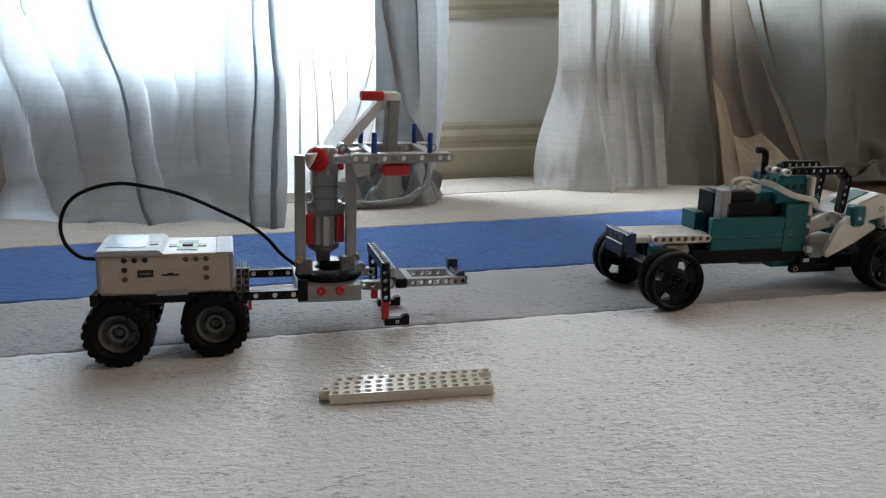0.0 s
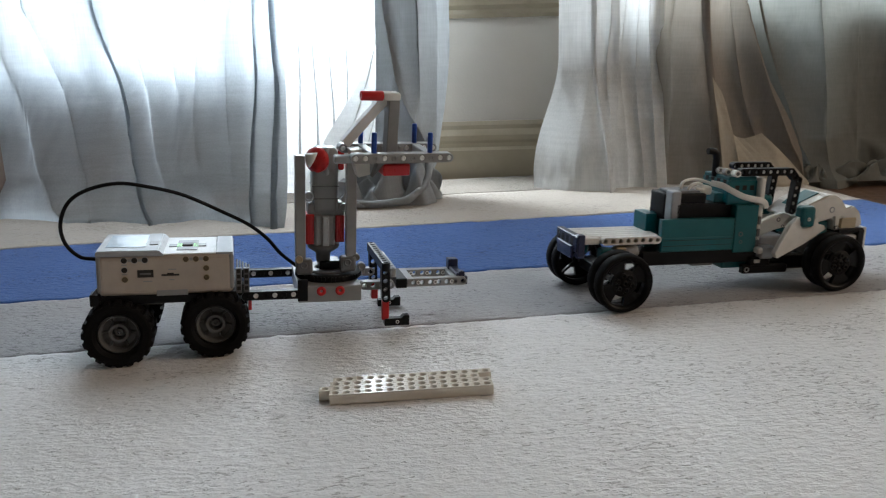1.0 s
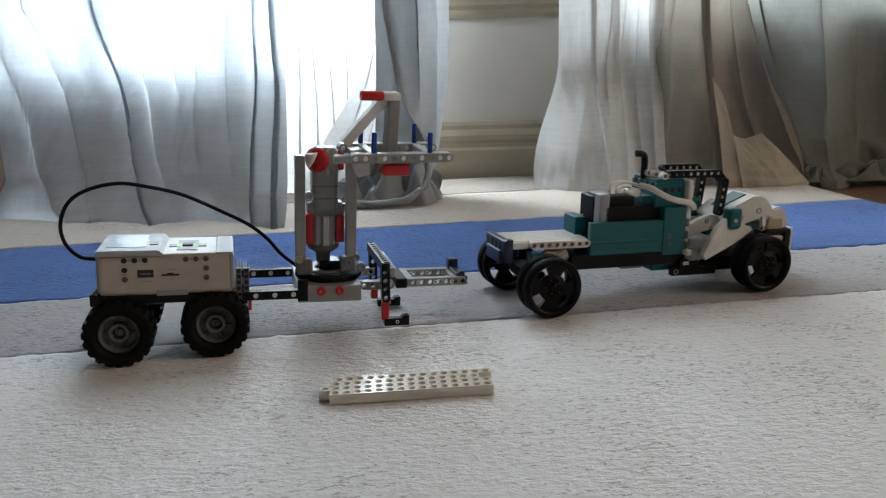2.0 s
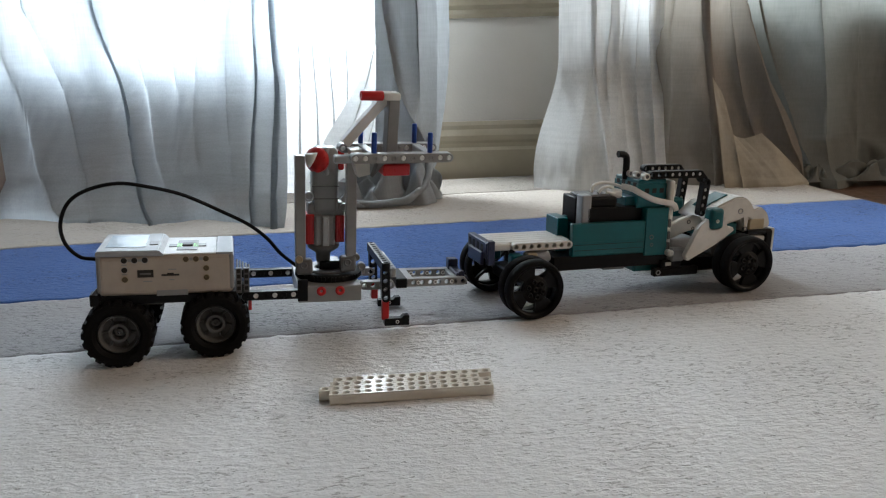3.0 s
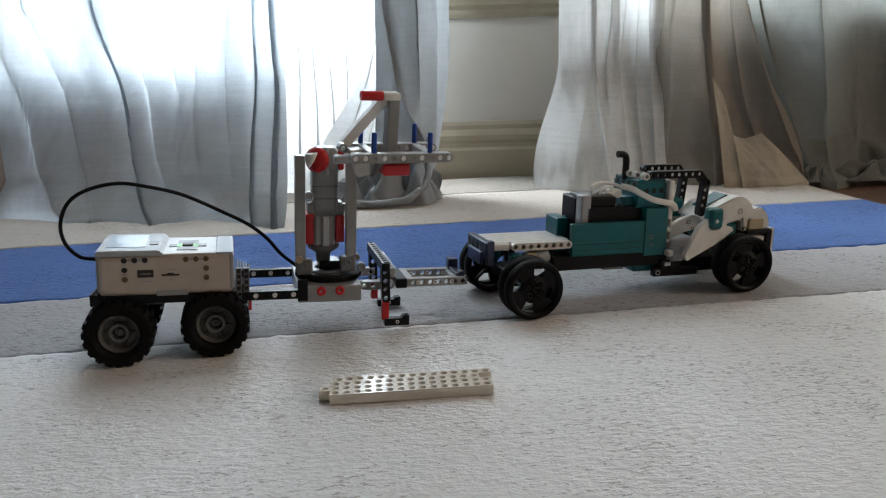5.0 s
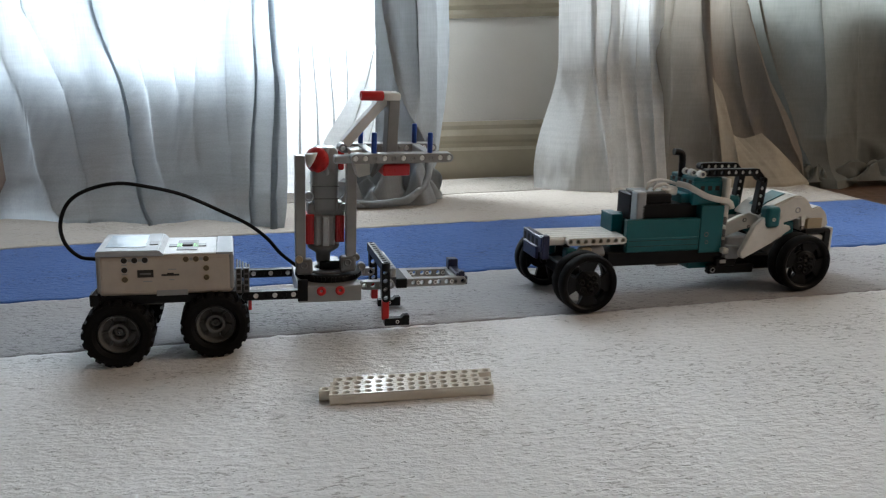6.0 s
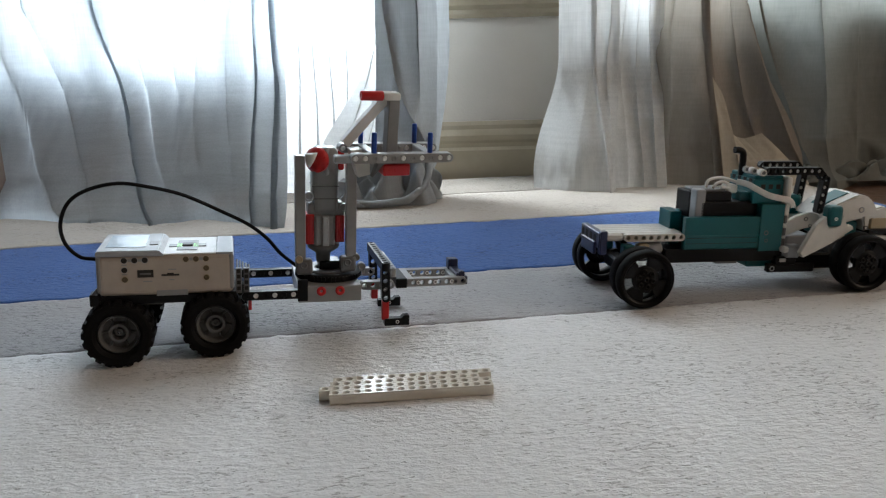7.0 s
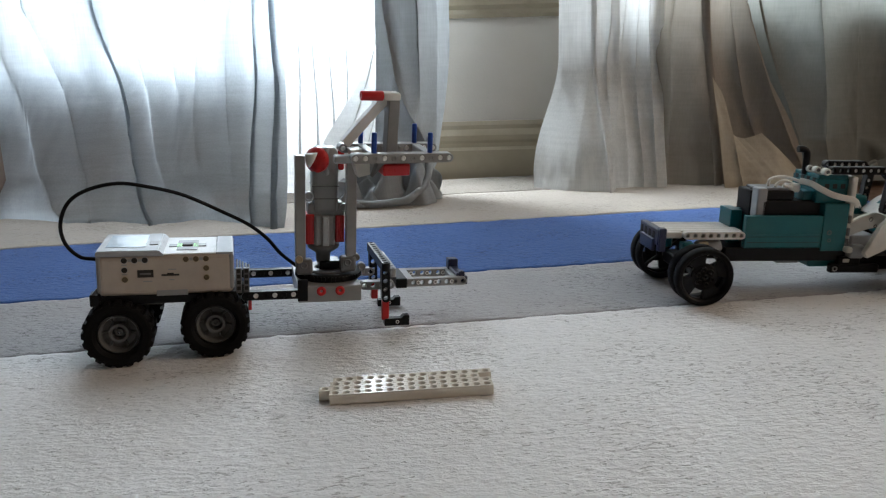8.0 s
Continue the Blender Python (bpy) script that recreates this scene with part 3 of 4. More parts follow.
def moulded_ring(profile, n, shape):
    """A turned ring whose (radius, height) may change with the turn k of n by shape(j, k, r, h)."""
    bm = bmesh.new()
    rings = []
    for j, (r, h) in enumerate(profile):
        row = []
        for k in range(n):
            rr, hh = shape(j, k, r, h)
            a = 2 * math.pi * k / n
            row.append(bm.verts.new((rr * math.cos(a), rr * math.sin(a), hh)))
        rings.append(row)
    for ra, rb in zip(rings, rings[1:] + rings[:1]):
        for k in range(n):
            bm.faces.new((ra[k], ra[(k + 1) % n], rb[(k + 1) % n], rb[k]))
    bmesh.ops.recalc_face_normals(bm, faces=bm.faces)
    bmesh.ops.transform(bm, matrix=pose(0, 0, 0, 90, 0, 0), verts=bm.verts)
    return bm


def knobbly_tyre(R, width):
    """Two staggered rows of square lugs on a rounded carcass, all one moulding."""
    h = width / 2
    prof = [(R * 0.60, -h * 0.80), (R * 0.70, -h), (R * 0.86, -h * 1.0), (R * 0.94, -h * 0.95), (R, -h * 0.86), (R, -h * 0.12), (R * 0.955, -h * 0.06),
            (R * 0.955, h * 0.06), (R, h * 0.12), (R, h * 0.86), (R * 0.94, h * 0.95), (R * 0.86, h * 1.0), (R * 0.70, h), (R * 0.60, h * 0.80)]

    def shape(j, k, r, z):
        if j in (3, 4, 5, 8, 9, 10):
            gap = ((k + (0 if j < 7 else 4)) % 8) in (0, 1, 2)
            if gap:
                r = min(r, R * 0.925)
        return r, z

    return moulded_ring(prof, 160, shape)


def dished_rim(R, width):
    """A dished grey rim with a hub and six low ribs."""
    h = width / 2
    prof = [(R, -h * 0.8), (R, h * 0.86), (R * 0.93, h * 0.92), (R * 0.86, h * 0.70), (R * 0.80, h * 0.34), (R * 0.66, h * 0.28), (R * 0.52, h * 0.22), (R * 0.47, h * 0.70), (R * 0.34, h * 0.70),
            (R * 0.31, h * 0.0), (R * 0.20, h * 0.0), (R * 0.18, h * 0.45), (R * 0.10, h * 0.45), (R * 0.09, -h * 0.3), (R * 0.02, -h * 0.3), (R * 0.02, -h * 0.8)]

    def shape(j, k, r, z):
        return r, z + (h * 0.14 if j in (4, 5, 6) and k % 16 in (0, 1) else 0.0)

    return moulded_ring(prof, 96, shape)


WR, WW = 3.55 * U, 4.1 * U
rim0 = part("wheel", dished_rim(WR * 0.585, WW * 0.78), M_MGREY, toy_robot, "grey plastic wheel with a black knobbly tyre")
tyre0 = part("tyre", knobbly_tyre(WR, WW), M_RUBBER, rim0, "black rubber tyre with square lugs")
rim0.matrix_basis = pose(-0.68 * U, 1.15 * U, 3.46 * U, 0, 7, 0)
for wu, wv, turn in ((8.98, 1.15, 0), (-0.6, 10.6, 180), (8.94, 10.6, 180)):
    r2 = share(rim0, "wheel", toy_robot, pose(wu * U, wv * U, 3.42 * U, 0, 16, turn))
    t2 = share(tyre0, "tyre", r2, Matrix.Identity(4))
for wu in (-0.6, 8.94):
    part("axle", ubox(wu - 0.25, wu + 0.25, 0.6, 10.6, 3.2, 3.7, 0.08), M_DGREY, toy_robot)

# control brick
bm = ubox(-2.62, 10.7, 0.0, 8.4, 7.35, 11.62, 0.55, 4)
brick = kit.add("control_brick", bm, M_BRICKSHADE, "off-white programmable control brick with a screen")
for a, b in ((-2.70, -2.20), (10.28, 10.80)):
    kit.add("end_cover", ubox(a, b, -0.03, 8.43, 7.75, 11.60, 0.24, 3), M_LGREY, "grey end cover", parent=brick)
bm = bmesh.new()
add_prism(bm, [(-2.75 * U, 11.55 * U), (3.95 * U, 11.55 * U), (3.35 * U, 12.15 * U), (-2.62 * U, 12.15 * U)], -0.05 * U, 8.45 * U)
bmesh.ops.bevel(bm, geom=list(bm.edges), offset=0.10 * U, segments=2, affect="EDGES")
hood = kit.add("screen_housing", bm, M_PALE, "pale grey raised screen housing", parent=brick)
kit.add("screen", ubox(-1.95, 1.95, 1.7, 7.4, 12.10, 12.19, 0.03), M_SCREEN, "grey-blue glossy screen", parent=brick)
kit.add("back_button", ubox(2.25, 3.15, 2.6, 4.2, 12.10, 12.24, 0.06), M_LGREY, "grey button", parent=brick)
kit.add("top_plate", ubox(3.75, 9.0, 0.25, 8.1, 11.58, 11.72, 0.06), M_SASH, "white top plate", parent=brick)
bm = bmesh.new()
add_ubox(bm, 9.0, 10.72, 0.2, 8.2, 11.5, 11.76, 0.10, 2)
kit.add("end_plate", bm, M_PALE, "pale grey plate", parent=brick)
bm = bmesh.new()
for a, b, c, d in ((4.15, 5.35, 3.3, 4.5), (6.75, 7.95, 3.3, 4.5)):
    add_prism(bm, [(a * U, 11.7 * U), (b * U, 11.7 * U), (b * U, 11.80 * U), (a * U, 11.80 * U)], c * U, d * U)
add_ubox(bm, 5.0, 7.1, 1.6, 3.1, 11.7, 11.80, 0.04)
add_ubox(bm, 5.0, 7.1, 4.7, 6.2, 11.7, 11.80, 0.04)
kit.add("button_cross", bm, M_PALE, "grey direction buttons", parent=brick)
kit.add("centre_button", ubox(5.5, 6.6, 3.35, 4.45, 11.7, 11.95, 0.08), M_DGREY, "dark centre button", parent=brick)
for a, b in ((4.95, 5.45), (6.65, 7.15)):
    kit.add("status_light", ubox(a, b, 3.2, 4.6, 11.7, 11.80, 0.02), M_GREENLED, "green glowing status light", parent=brick)
for k, (hu, hw) in enumerate(((0, 0), (1, 0), (2, 0), (0, -1), (0, -2), (6, 0), (7, 0), (8, 0), (8, -1), (8, -2))):
    bm = bmesh.new()
    add_lathe(bm, [(0.30 * U, 0.028 * U), (0.335 * U, 0.02 * U), (0.335 * U, -0.03 * U), (0.295 * U, -0.03 * U)], 16, pose(0, 0, 0, 90, 0, 0))
    tan = k in (4, 5, 6, 7, 8, 9)
    o = kit.add("socket_rim", bm, M_TAN if tan else M_PALE, "", pose(hu * U, 0, (11.14 + hw) * U), brick)
    bm = bmesh.new()
    add_lathe(bm, [(0.29 * U, 0.012 * U), (0.001 * U, 0.012 * U), (0.001 * U, -0.03 * U), (0.29 * U, -0.03 * U)], 16, pose(0, 0, 0, 90, 0, 0))
    kit.add("socket", bm, M_TANSHADE if tan else M_HOLESHADE, "", pose(hu * U, 0, (11.14 + hw) * U), brick)
bm = bmesh.new()
add_ubox(bm, 1.22, 2.78, -0.012, 0.10, 9.32, 10.12, 0.01)
usb = kit.add("usb_slot", bm, M_HOLESHADE, "dark rectangular socket", parent=brick)
kit.add("tongue", ubox(1.45, 2.55, -0.02, 0.05, 9.62, 9.80, 0.01), M_MGREY, parent=brick)
bm = bmesh.new()
add_ubox(bm, 3.55, 5.3, -0.012, 0.10, 9.42, 9.62, 0.01)
add_ubox(bm, 4.1, 4.75, -0.012, 0.10, 9.60, 9.74, 0.01)
kit.add("card_slot", bm, M_HOLESHADE, "narrow dark card slot", parent=brick)
for a, b in ((0.35, 0.85), (1.35, 1.75), (6.35, 6.75), (7.3, 7.7)):
    kit.add("marking", ubox(a, b, -0.006, 0.02, 11.0, 11.3, 0), M_LGREY, parent=brick)
for a, b, w in ((1.75, 2.65, 8.85), (4.3, 4.8, 8.95), (4.2, 5.0, 10.05), (-0.25, 0.25, 9.64), (-0.25, 0.25, 10.62)):
    kit.add("marking", ubox(a, b, -0.006, 0.02, w, w + 0.12, 0), M_LGREY, parent=brick)
kit.add("lower_notch", ubox(3.0, 6.1, -0.01, 0.3, 7.30, 7.95, 0.04), M_LGREY, "grey recess at the lower edge", parent=brick)

# chassis under the brick
kit.add("chassis_frame", ubox(-3.2, 11.0, 0.5, 9.9, 6.35, 7.33, 0.08), M_BLACK, "black chassis beam under the brick")
kit.add("chassis_corner", ubox(-3.55, -2.55, 0.35, 1.9, 6.25, 7.55, 0.10), M_BLACK, "black corner block")
bm = bmesh.new()
add_prism(bm, [(-3.5 * U, 7.4 * U), (-2.75 * U, 7.4 * U), (-2.72 * U, 8.25 * U)], 0.4 * U, 1.4 * U)
kit.add("corner_brace", bm, M_DGREY, "dark sloping corner brace")
for u in (-0.5, 8.9):
    kit.add("motor_block", ubox(u - 1.6, u + 1.6, 2.5, 8.6, 3.0, 6.4, 0.2), M_DGREY, "dark grey drive motor")
kit.add("fender_rib", ubox(-2.4, 3.4, 1.2, 2.6, 6.0, 6.55, 0.12), M_DGREY, "dark grey rib above the wheel")
# slotted frame at the brick's end
for u in (10.95, 11.75):
    fr = kit.add("slotted_frame", ubox(u, u + 0.62, 0.9, 1.5, 7.0, 9.75, 0.05), M_MGREY, "grey slotted frame")
    for w in (7.35, 8.0, 8.65, 9.25):
        kit.add("slot", ubox(u + 0.12, u + 0.62 - 0.12, 0.86, 1.2, w, w + 0.42, 0.02), M_HOLESHADE, parent=fr)
bm = bmesh.new()
for k in range(5):
    add_ubox(bm, 11.0 + 0.32 * k, 11.24 + 0.32 * k, 3.5, 7.5, 8.0, 9.2 - 0.15 * k, 0.06)
kit.add("ribbed_plug", bm, M_BLACK, "dark ribbed cable plug")
kit.add("red_block", ubox(12.2, 12.55, 1.0, 1.9, 5.0, 6.15, 0.06), M_RED, "small red connector")
# long beams
kit.bar("beam", 7, M_BLACK, 12.0, 0.62, 6.68, label="black beam with round holes")
kit.bar("beam", 7, M_BLACK, 12.0, 9.97, 6.68, label="black beam with round holes")
for k in (1, 3, 5):
    for v in (0.62, 9.97):
        kit.pin("pin", M_SASH, 12 + k, v - 0.03, 6.68, 0.26, 0.8, label="pale connector pin")
# black plugs added in the open holes so that they look dark
for k in (0, 2, 4, 6):
    for v in (0.62, 9.97):
        kit.pin("dark_pin", M_BLACK, 12 + k, v + 0.06, 6.68, 0.29, 0.8)

# turntable and base
base = kit.add("turntable_base", ubox(17.5, 24.45, 0.55, 10.9, 5.72, 7.5, 0.12, 2), M_LGREY, "grey base block of the turntable")
kit.add("edge_plate", ubox(17.45, 18.55, 0.50, 0.9, 5.9, 8.3, 0.06), M_BLACK, "black beam end")
for u in (20.0, 22.05):
    kit.pin("red_bush", M_RED, u, 0.52, 6.98, 0.30, 0.6, 0.52, "red round bush")
kit.pin("hole_ring", M_DGREY, 21.02, 0.58, 7.0, 0.30, 0.5)
kit.pin("hole_ring", M_DGREY, 23.5, 0.58, 7.0, 0.30, 0.5)
bm = bmesh.new()
add_lathe(bm, [(2.0 * U, 7.5 * U), (3.72 * U, 7.5 * U), (3.75 * U, 7.6 * U), (3.75 * U, 8.1 * U), (3.62 * U, 8.25 * U), (2.6 * U, 8.28 * U), (2.0 * U, 8.2 * U)], 56)
for k in range(56):
    add_box(bm, 3.6 * U, 3.82 * U, -0.09 * U, 0.09 * U, 7.62 * U, 8.12 * U, 0, 1, pose(0, 0, 0, 0, 0, 360 * k / 56))
kit.add("turntable", bm, M_BLACK, "black toothed turntable ring", pose(21.35 * U, 5.6 * U, 0))
bm = bmesh.new()
add_lathe(bm, [(1.5 * U, 8.2 * U), (2.9 * U, 8.2 * U), (2.9 * U, 8.42 * U), (2.75 * U, 8.5 * U), (1.6 * U, 8.5 * U), (1.5 * U, 8.42 * U)], 40)
kit.add("turntable_top", bm, M_MGREY, "dark grey turntable disc", pose(21.35 * U, 5.6 * U, 0))
kit.add("turntable_core", ubox(20.2, 22.6, 4.3, 6.9, 8.1, 9.4, 0.15), M_BLACK, "black block on the turntable")

# tower
for u in (17.95, 23.55):
    kit.add("post", ubox(u - 0.55, u + 0.55, 2.5, 3.9, 9.4, 21.6 if u < 20 else 21.0, 0.06), M_LGREY, "grey upright post")
for u, w in ((18.35, 9.4), (23.2, 9.6)):
    c = kit.add("angle_connector", ubox(u - 0.9, u + 0.9, 2.2, 3.6, w - 1.0, w + 0.75, 0.30, 2), M_MGREY, "dark grey angled connector")
    kit.pin("dark_pin", M_DGREY, u - 0.1, 2.12, w + 0.1, 0.42, 0.5)
kit.pin("tan_pin", M_TAN, 17.75, 2.05, 10.2, 0.42, 0.6, label="tan connector pin")
kit.pin("grey_pin", M_LGREY, 24.75, 2.4, 9.1, 0.45, 0.9)
kit.pin("grey_pin", M_LGREY, 24.1, 2.4, 10.2, 0.42, 0.9)
# motor column between the posts
bm = bmesh.new()
add_ubox(bm, 19.4, 22.3, 4.0, 7.0, 14.9, 21.6, 0.55, 3)
kit.add("motor_body", bm, M_LGREY, "light grey motor housing")
kit.add("motor_head", ubox(19.5, 22.3, 3.9, 7.0, 19.3, 22.35, 0.7, 4), M_LGREY, "rounded grey motor head")
kit.add("head_band", ubox(20.6, 21.3, 3.85, 7.05, 19.2, 22.4, 0.3, 2), M_PALE, "pale band round the motor head")
bm = bmesh.new()
add_lathe(bm, [(0.02 * U, 0.35 * U), (0.8 * U, 0.3 * U), (1.4 * U, 0), (1.4 * U, -0.6 * U), (0.02 * U, -0.6 * U)], 24, pose(19.75 * U, 4.1 * U, 20.95 * U, 90, 0, -42))
kit.add("red_cap", bm, M_RED, "red round motor cap")
bm = bmesh.new()
add_lathe(bm, [(0.02 * U, 1.15 * U), (0.35 * U, 1.0 * U), (0.75 * U, 0.35 * U), (0.95 * U, 0), (0.02 * U, 0)], 20, pose(19.45 * U, 3.6 * U, 21.0 * U, 0, -62, 0))
kit.add("white_cone", bm, M_WHITE, "white cone-shaped cap")
kit.add("red_panel", ubox(22.25, 22.95, 4.4, 6.6, 19.8, 22.1, 0.15), M_RED, "red panel on the motor")
kit.add("motor_waist", ubox(18.9, 23.0, 4.2, 6.9, 14.3, 16.2, 0.35, 2), M_LGREY, "grey motor waist")
kit.pin("chrome_pin", M_PALE, 19.0, 3.9, 16.9, 0.55, 0.8, label="pale grey bush")
kit.pin("chrome_pin", M_PALE, 22.9, 3.9, 15.6, 0.5, 0.8, label="pale grey bush")
kit.add("lower_motor", ubox(19.55, 21.9, 3.6, 7.0, 11.2, 14.8, 0.30, 2), M_LGREY, "grey lower motor")
kit.add("lower_motor_rib", ubox(20.4, 21.2, 3.35, 3.8, 11.3, 14.8, 0.12), M_PALE, "pale grey rib")
kit.add("red_panel", ubox(18.65, 19.6, 3.9, 6.5, 11.5, 14.9, 0.08), M_RED, "red panel on the motor")
kit.add("red_panel", ubox(21.95, 22.95, 3.9, 6.5, 11.7, 14.75, 0.08), M_RED, "red panel on the motor")
bm = bmesh.new()
add_lathe(bm, [(0.02 * U, 9.2 * U), (0.75 * U, 9.2 * U), (0.85 * U, 10.3 * U), (1.75 * U, 10.9 * U), (1.85 * U, 11.4 * U), (0.02 * U, 11.4 * U)], 24)
kit.add("motor_neck", bm, M_MGREY, "dark grey tapering motor neck", pose(20.7 * U, 5.2 * U, 0))

for w in (16.6, 18.0):
    kit.add("motor_seam", ubox(19.36, 22.34, 3.97, 7.03, w, w + 0.12, 0.03), M_MGREY, "dark seam round the motor housing")
for k in range(4):
    kit.add("panel_rib", ubox(18.8 + 0.2 * k, 18.9 + 0.2 * k, 3.84, 3.95, 11.7, 14.7, 0.02), M_RED)
    kit.add("panel_rib", ubox(22.1 + 0.2 * k, 22.2 + 0.2 * k, 3.84, 3.95, 11.9, 14.55, 0.02), M_RED)

# forward linkage
kit.bar("beam", 4, M_LGREY, 25.0, 1.9, 7.0, label="grey beam with round holes")
kit.bar("beam", 3, M_LGREY, 25.0, 9.5, 6.6, label="grey beam with round holes")
kit.pin("pin", M_SASH, 25.3, 1.98, 7.0, 0.26, 0.8)
kit.pin("pin", M_SASH, 26.2, 9.58, 6.6, 0.26, 0.8)
kit.bar("cross_beam", 11, M_BLACK, 27.15, 0.62, 9.05, rx=90, rz=90, label="black beam lying across with holes upward")
kit.bar("cross_beam", 9, M_LGREY, 28.0, 1.3, 8.2, rx=90, rz=90, label="grey beam lying across")
kit.bar("leg", 4, M_BLACK, 27.15, 0.62, 8.8, ry=88, label="black upright leg")
kit.bar("leg", 5, M_BLACK, 27.3, 9.8, 8.8, ry=88, label="black upright leg")
kit.add("red_leg", ubox(26.85, 27.65, 0.75, 1.5, 3.2, 5.5, 0.10), M_RED, "red axle sleeve of the leg")
kit.add("red_leg", ubox(27.2, 28.0, 9.9, 10.7, 3.0, 5.2, 0.10), M_RED, "red axle sleeve of the leg")
for u, v, w in ((27.15, 0.6, 2.55), (28.0, 9.8, 2.0)):
    bm = bmesh.new()
    add_prism(bm, [(u * U, w * U), ((u + 2.85) * U, w * U), ((u + 2.85) * U, (w + 1.15) * U), ((u + 2.2) * U, (w + 1.15) * U), ((u + 1.9) * U, (w + 0.85) * U), (u * U, (w + 0.85) * U)], v * U, (v + 0.95) * U)
    bmesh.ops.bevel(bm, geom=list(bm.edges), offset=0.06 * U, segments=1, affect="EDGES")
    kit.add("foot", bm, M_BLACK, "black L-shaped foot")
    kit.pin("pin", M_SASH, u + 1.45, v - 0.02, w + 0.45, 0.22, 0.4)

# fork
kit.add("fork_joint", ubox(28.9, 30.2, 3.1, 8.1, 6.2, 7.35, 0.10), M_BLACK, "black joint of the fork")
kit.bar("fork_arm", 8, M_LGREY, 30.0, 3.25, 6.78, label="light grey fork arm with holes")
kit.bar("fork_arm", 8, M_LGREY, 30.0, 7.4, 6.78, label="light grey fork arm with holes")
kit.add("fork_end", ubox(29.7, 31.0, 3.4, 8.2, 6.9, 7.26, 0.05), M_PALE, "pale grey cross piece of the fork")
kit.add("fork_end", ubox(35.8, 36.6, 4.2, 7.4, 6.4, 7.2, 0.08), M_PALE, "pale grey cross piece of the fork")
for u in (31.55, 33.6, 35.6):
    kit.pin("pin", M_SASH, u, 3.22, 6.78, 0.25, 0.6)
    kit.pin("pin", M_SASH, u, 7.37, 6.78, 0.25, 0.6)
bm = bmesh.new()
add_ubox(bm, 36.3, 37.3, 3.9, 8.4, 6.3, 7.6, 0.08)
add_ubox(bm, 36.6, 37.3, 3.8, 4.7, 7.1, 7.8, 0.08)
add_ubox(bm, 36.2, 37.4, 7.2, 8.4, 7.1, 8.5, 0.08)
add_ubox(bm, 37.1, 38.0, 4.8, 7.4, 5.9, 6.9, 0.08)
kit.add("hook", bm, M_NAVY, "dark navy hook at the fork's end")

# raised platform
PLAT = toy_robot.matrix_world.inverted() @ pose(-0.0758, 0.6167, 0, 0, 3.5, 22.7) @ pose(0, 0, 20.92 * U, 7.5, 0, 0)
plat = Kit(toy_robot, PLAT)
plat.bar("platform_bar", 11, M_LGREY, 0, 0, 0, label="light grey platform bar with holes")
plat.bar("platform_bar", 11, M_LGREY, 0, 4.6, 0, label="light grey platform bar with holes")
for u in (0, 1, 3, 5, 7, 9, 10):
    plat.pin("pin", M_SASH, u, -0.03, 0, 0.25, 0.6)
    plat.pin("pin", M_SASH, u, 4.57, 0, 0.25, 0.6)
for u in (2, 4, 6, 8):
    plat.pin("grey_pin", M_LGREY, u, 0.02, 0, 0.29, 0.8)
    plat.pin("grey_pin", M_LGREY, u, 4.62, 0, 0.29, 0.8)
for u in (2, 8):
    plat.add("cross_bar", ubox(u - 0.45, u + 0.45, 0.95, 4.6, -0.35, 0.44, 0.06), M_PALE, "pale grey cross bar")
    for v in (0.48, 5.05):
        bm = bmesh.new()
        add_lathe(bm, [(0.02 * U, 0.3 * U), (0.27 * U, 0.3 * U), (0.27 * U, 2.35 * U), (0.22 * U, 2.5 * U), (0.02 * U, 2.5 * U)], 14, pose(u * U, v * U, 0, -7.5, 0, 0))
        plat.add("blue_peg", bm, M_PINBLUE, "upright blue peg on the platform")
plat.add("mast", ubox(3.9, 5.05, 2.2, 3.6, -0.4, 5.95, 0.06), M_LGREY, "grey upright mast")
plat.add("mast_cap", ubox(3.25, 5.07, 2.1, 3.7, 5.4, 6.15, 0.12), M_WHITE, "white cap of the mast")
bm = bmesh.new()
add_lathe(bm, [(0.12 * U, -1.15 * U), (0.46 * U, -1.15 * U), (0.5 * U, -1.05 * U), (0.5 * U, 1.05 * U), (0.46 * U, 1.15 * U), (0.12 * U, 1.15 * U)], 20, pose(2.15 * U, 2.6 * U, 5.8 * U, 0, 90, 0))
plat.add("red_grip", bm, M_RED, "red axle sleeve grip")
bm = bmesh.new()
add_ubox(bm, -3.6, 2.8, -0.45, 0.45, -0.5, 0.5, 0.08)
plat.add("arm", bm, M_WHITE, "white slanting arm", pose(2.1 * U, 3.4 * U, 3.5 * U, 0, -49, 0))
bm = bmesh.new()
add_prism(bm, [(0.3 * U, 0.2 * U), (2.3 * U, 0.3 * U), (2.5 * U, -2.4 * U), (1.3 * U, -2.7 * U)], 3.0 * U, 4.4 * U)
plat.add("bracket", bm, M_WHITE, "white triangular bracket")
plat.add("red_box", ubox(3.5, 6.4, 1.6, 3.9, -2.25, -1.05, 0.15, 2), M_RED, "red block under the platform")
plat.add("dark_joint", ubox(2.7, 6.3, 1.9, 3.6, -1.05, -0.45, 0.08), M_DGREY, "dark joint under the platform")
bm = bmesh.new()
add_prism(bm, [(2.4 * U, -2.4 * U), (3.6 * U, -1.0 * U), (3.0 * U, -0.6 * U)], 1.8 * U, 2.6 * U)
plat.add("dark_brace", bm, M_DGREY, "dark brace under the platform")
plat.add("link_arm", ubox(-1.2, 1.6, 3.2, 4.2, -1.3, -0.5, 0.12), M_PALE, "pale grey arm joining motor and platform")

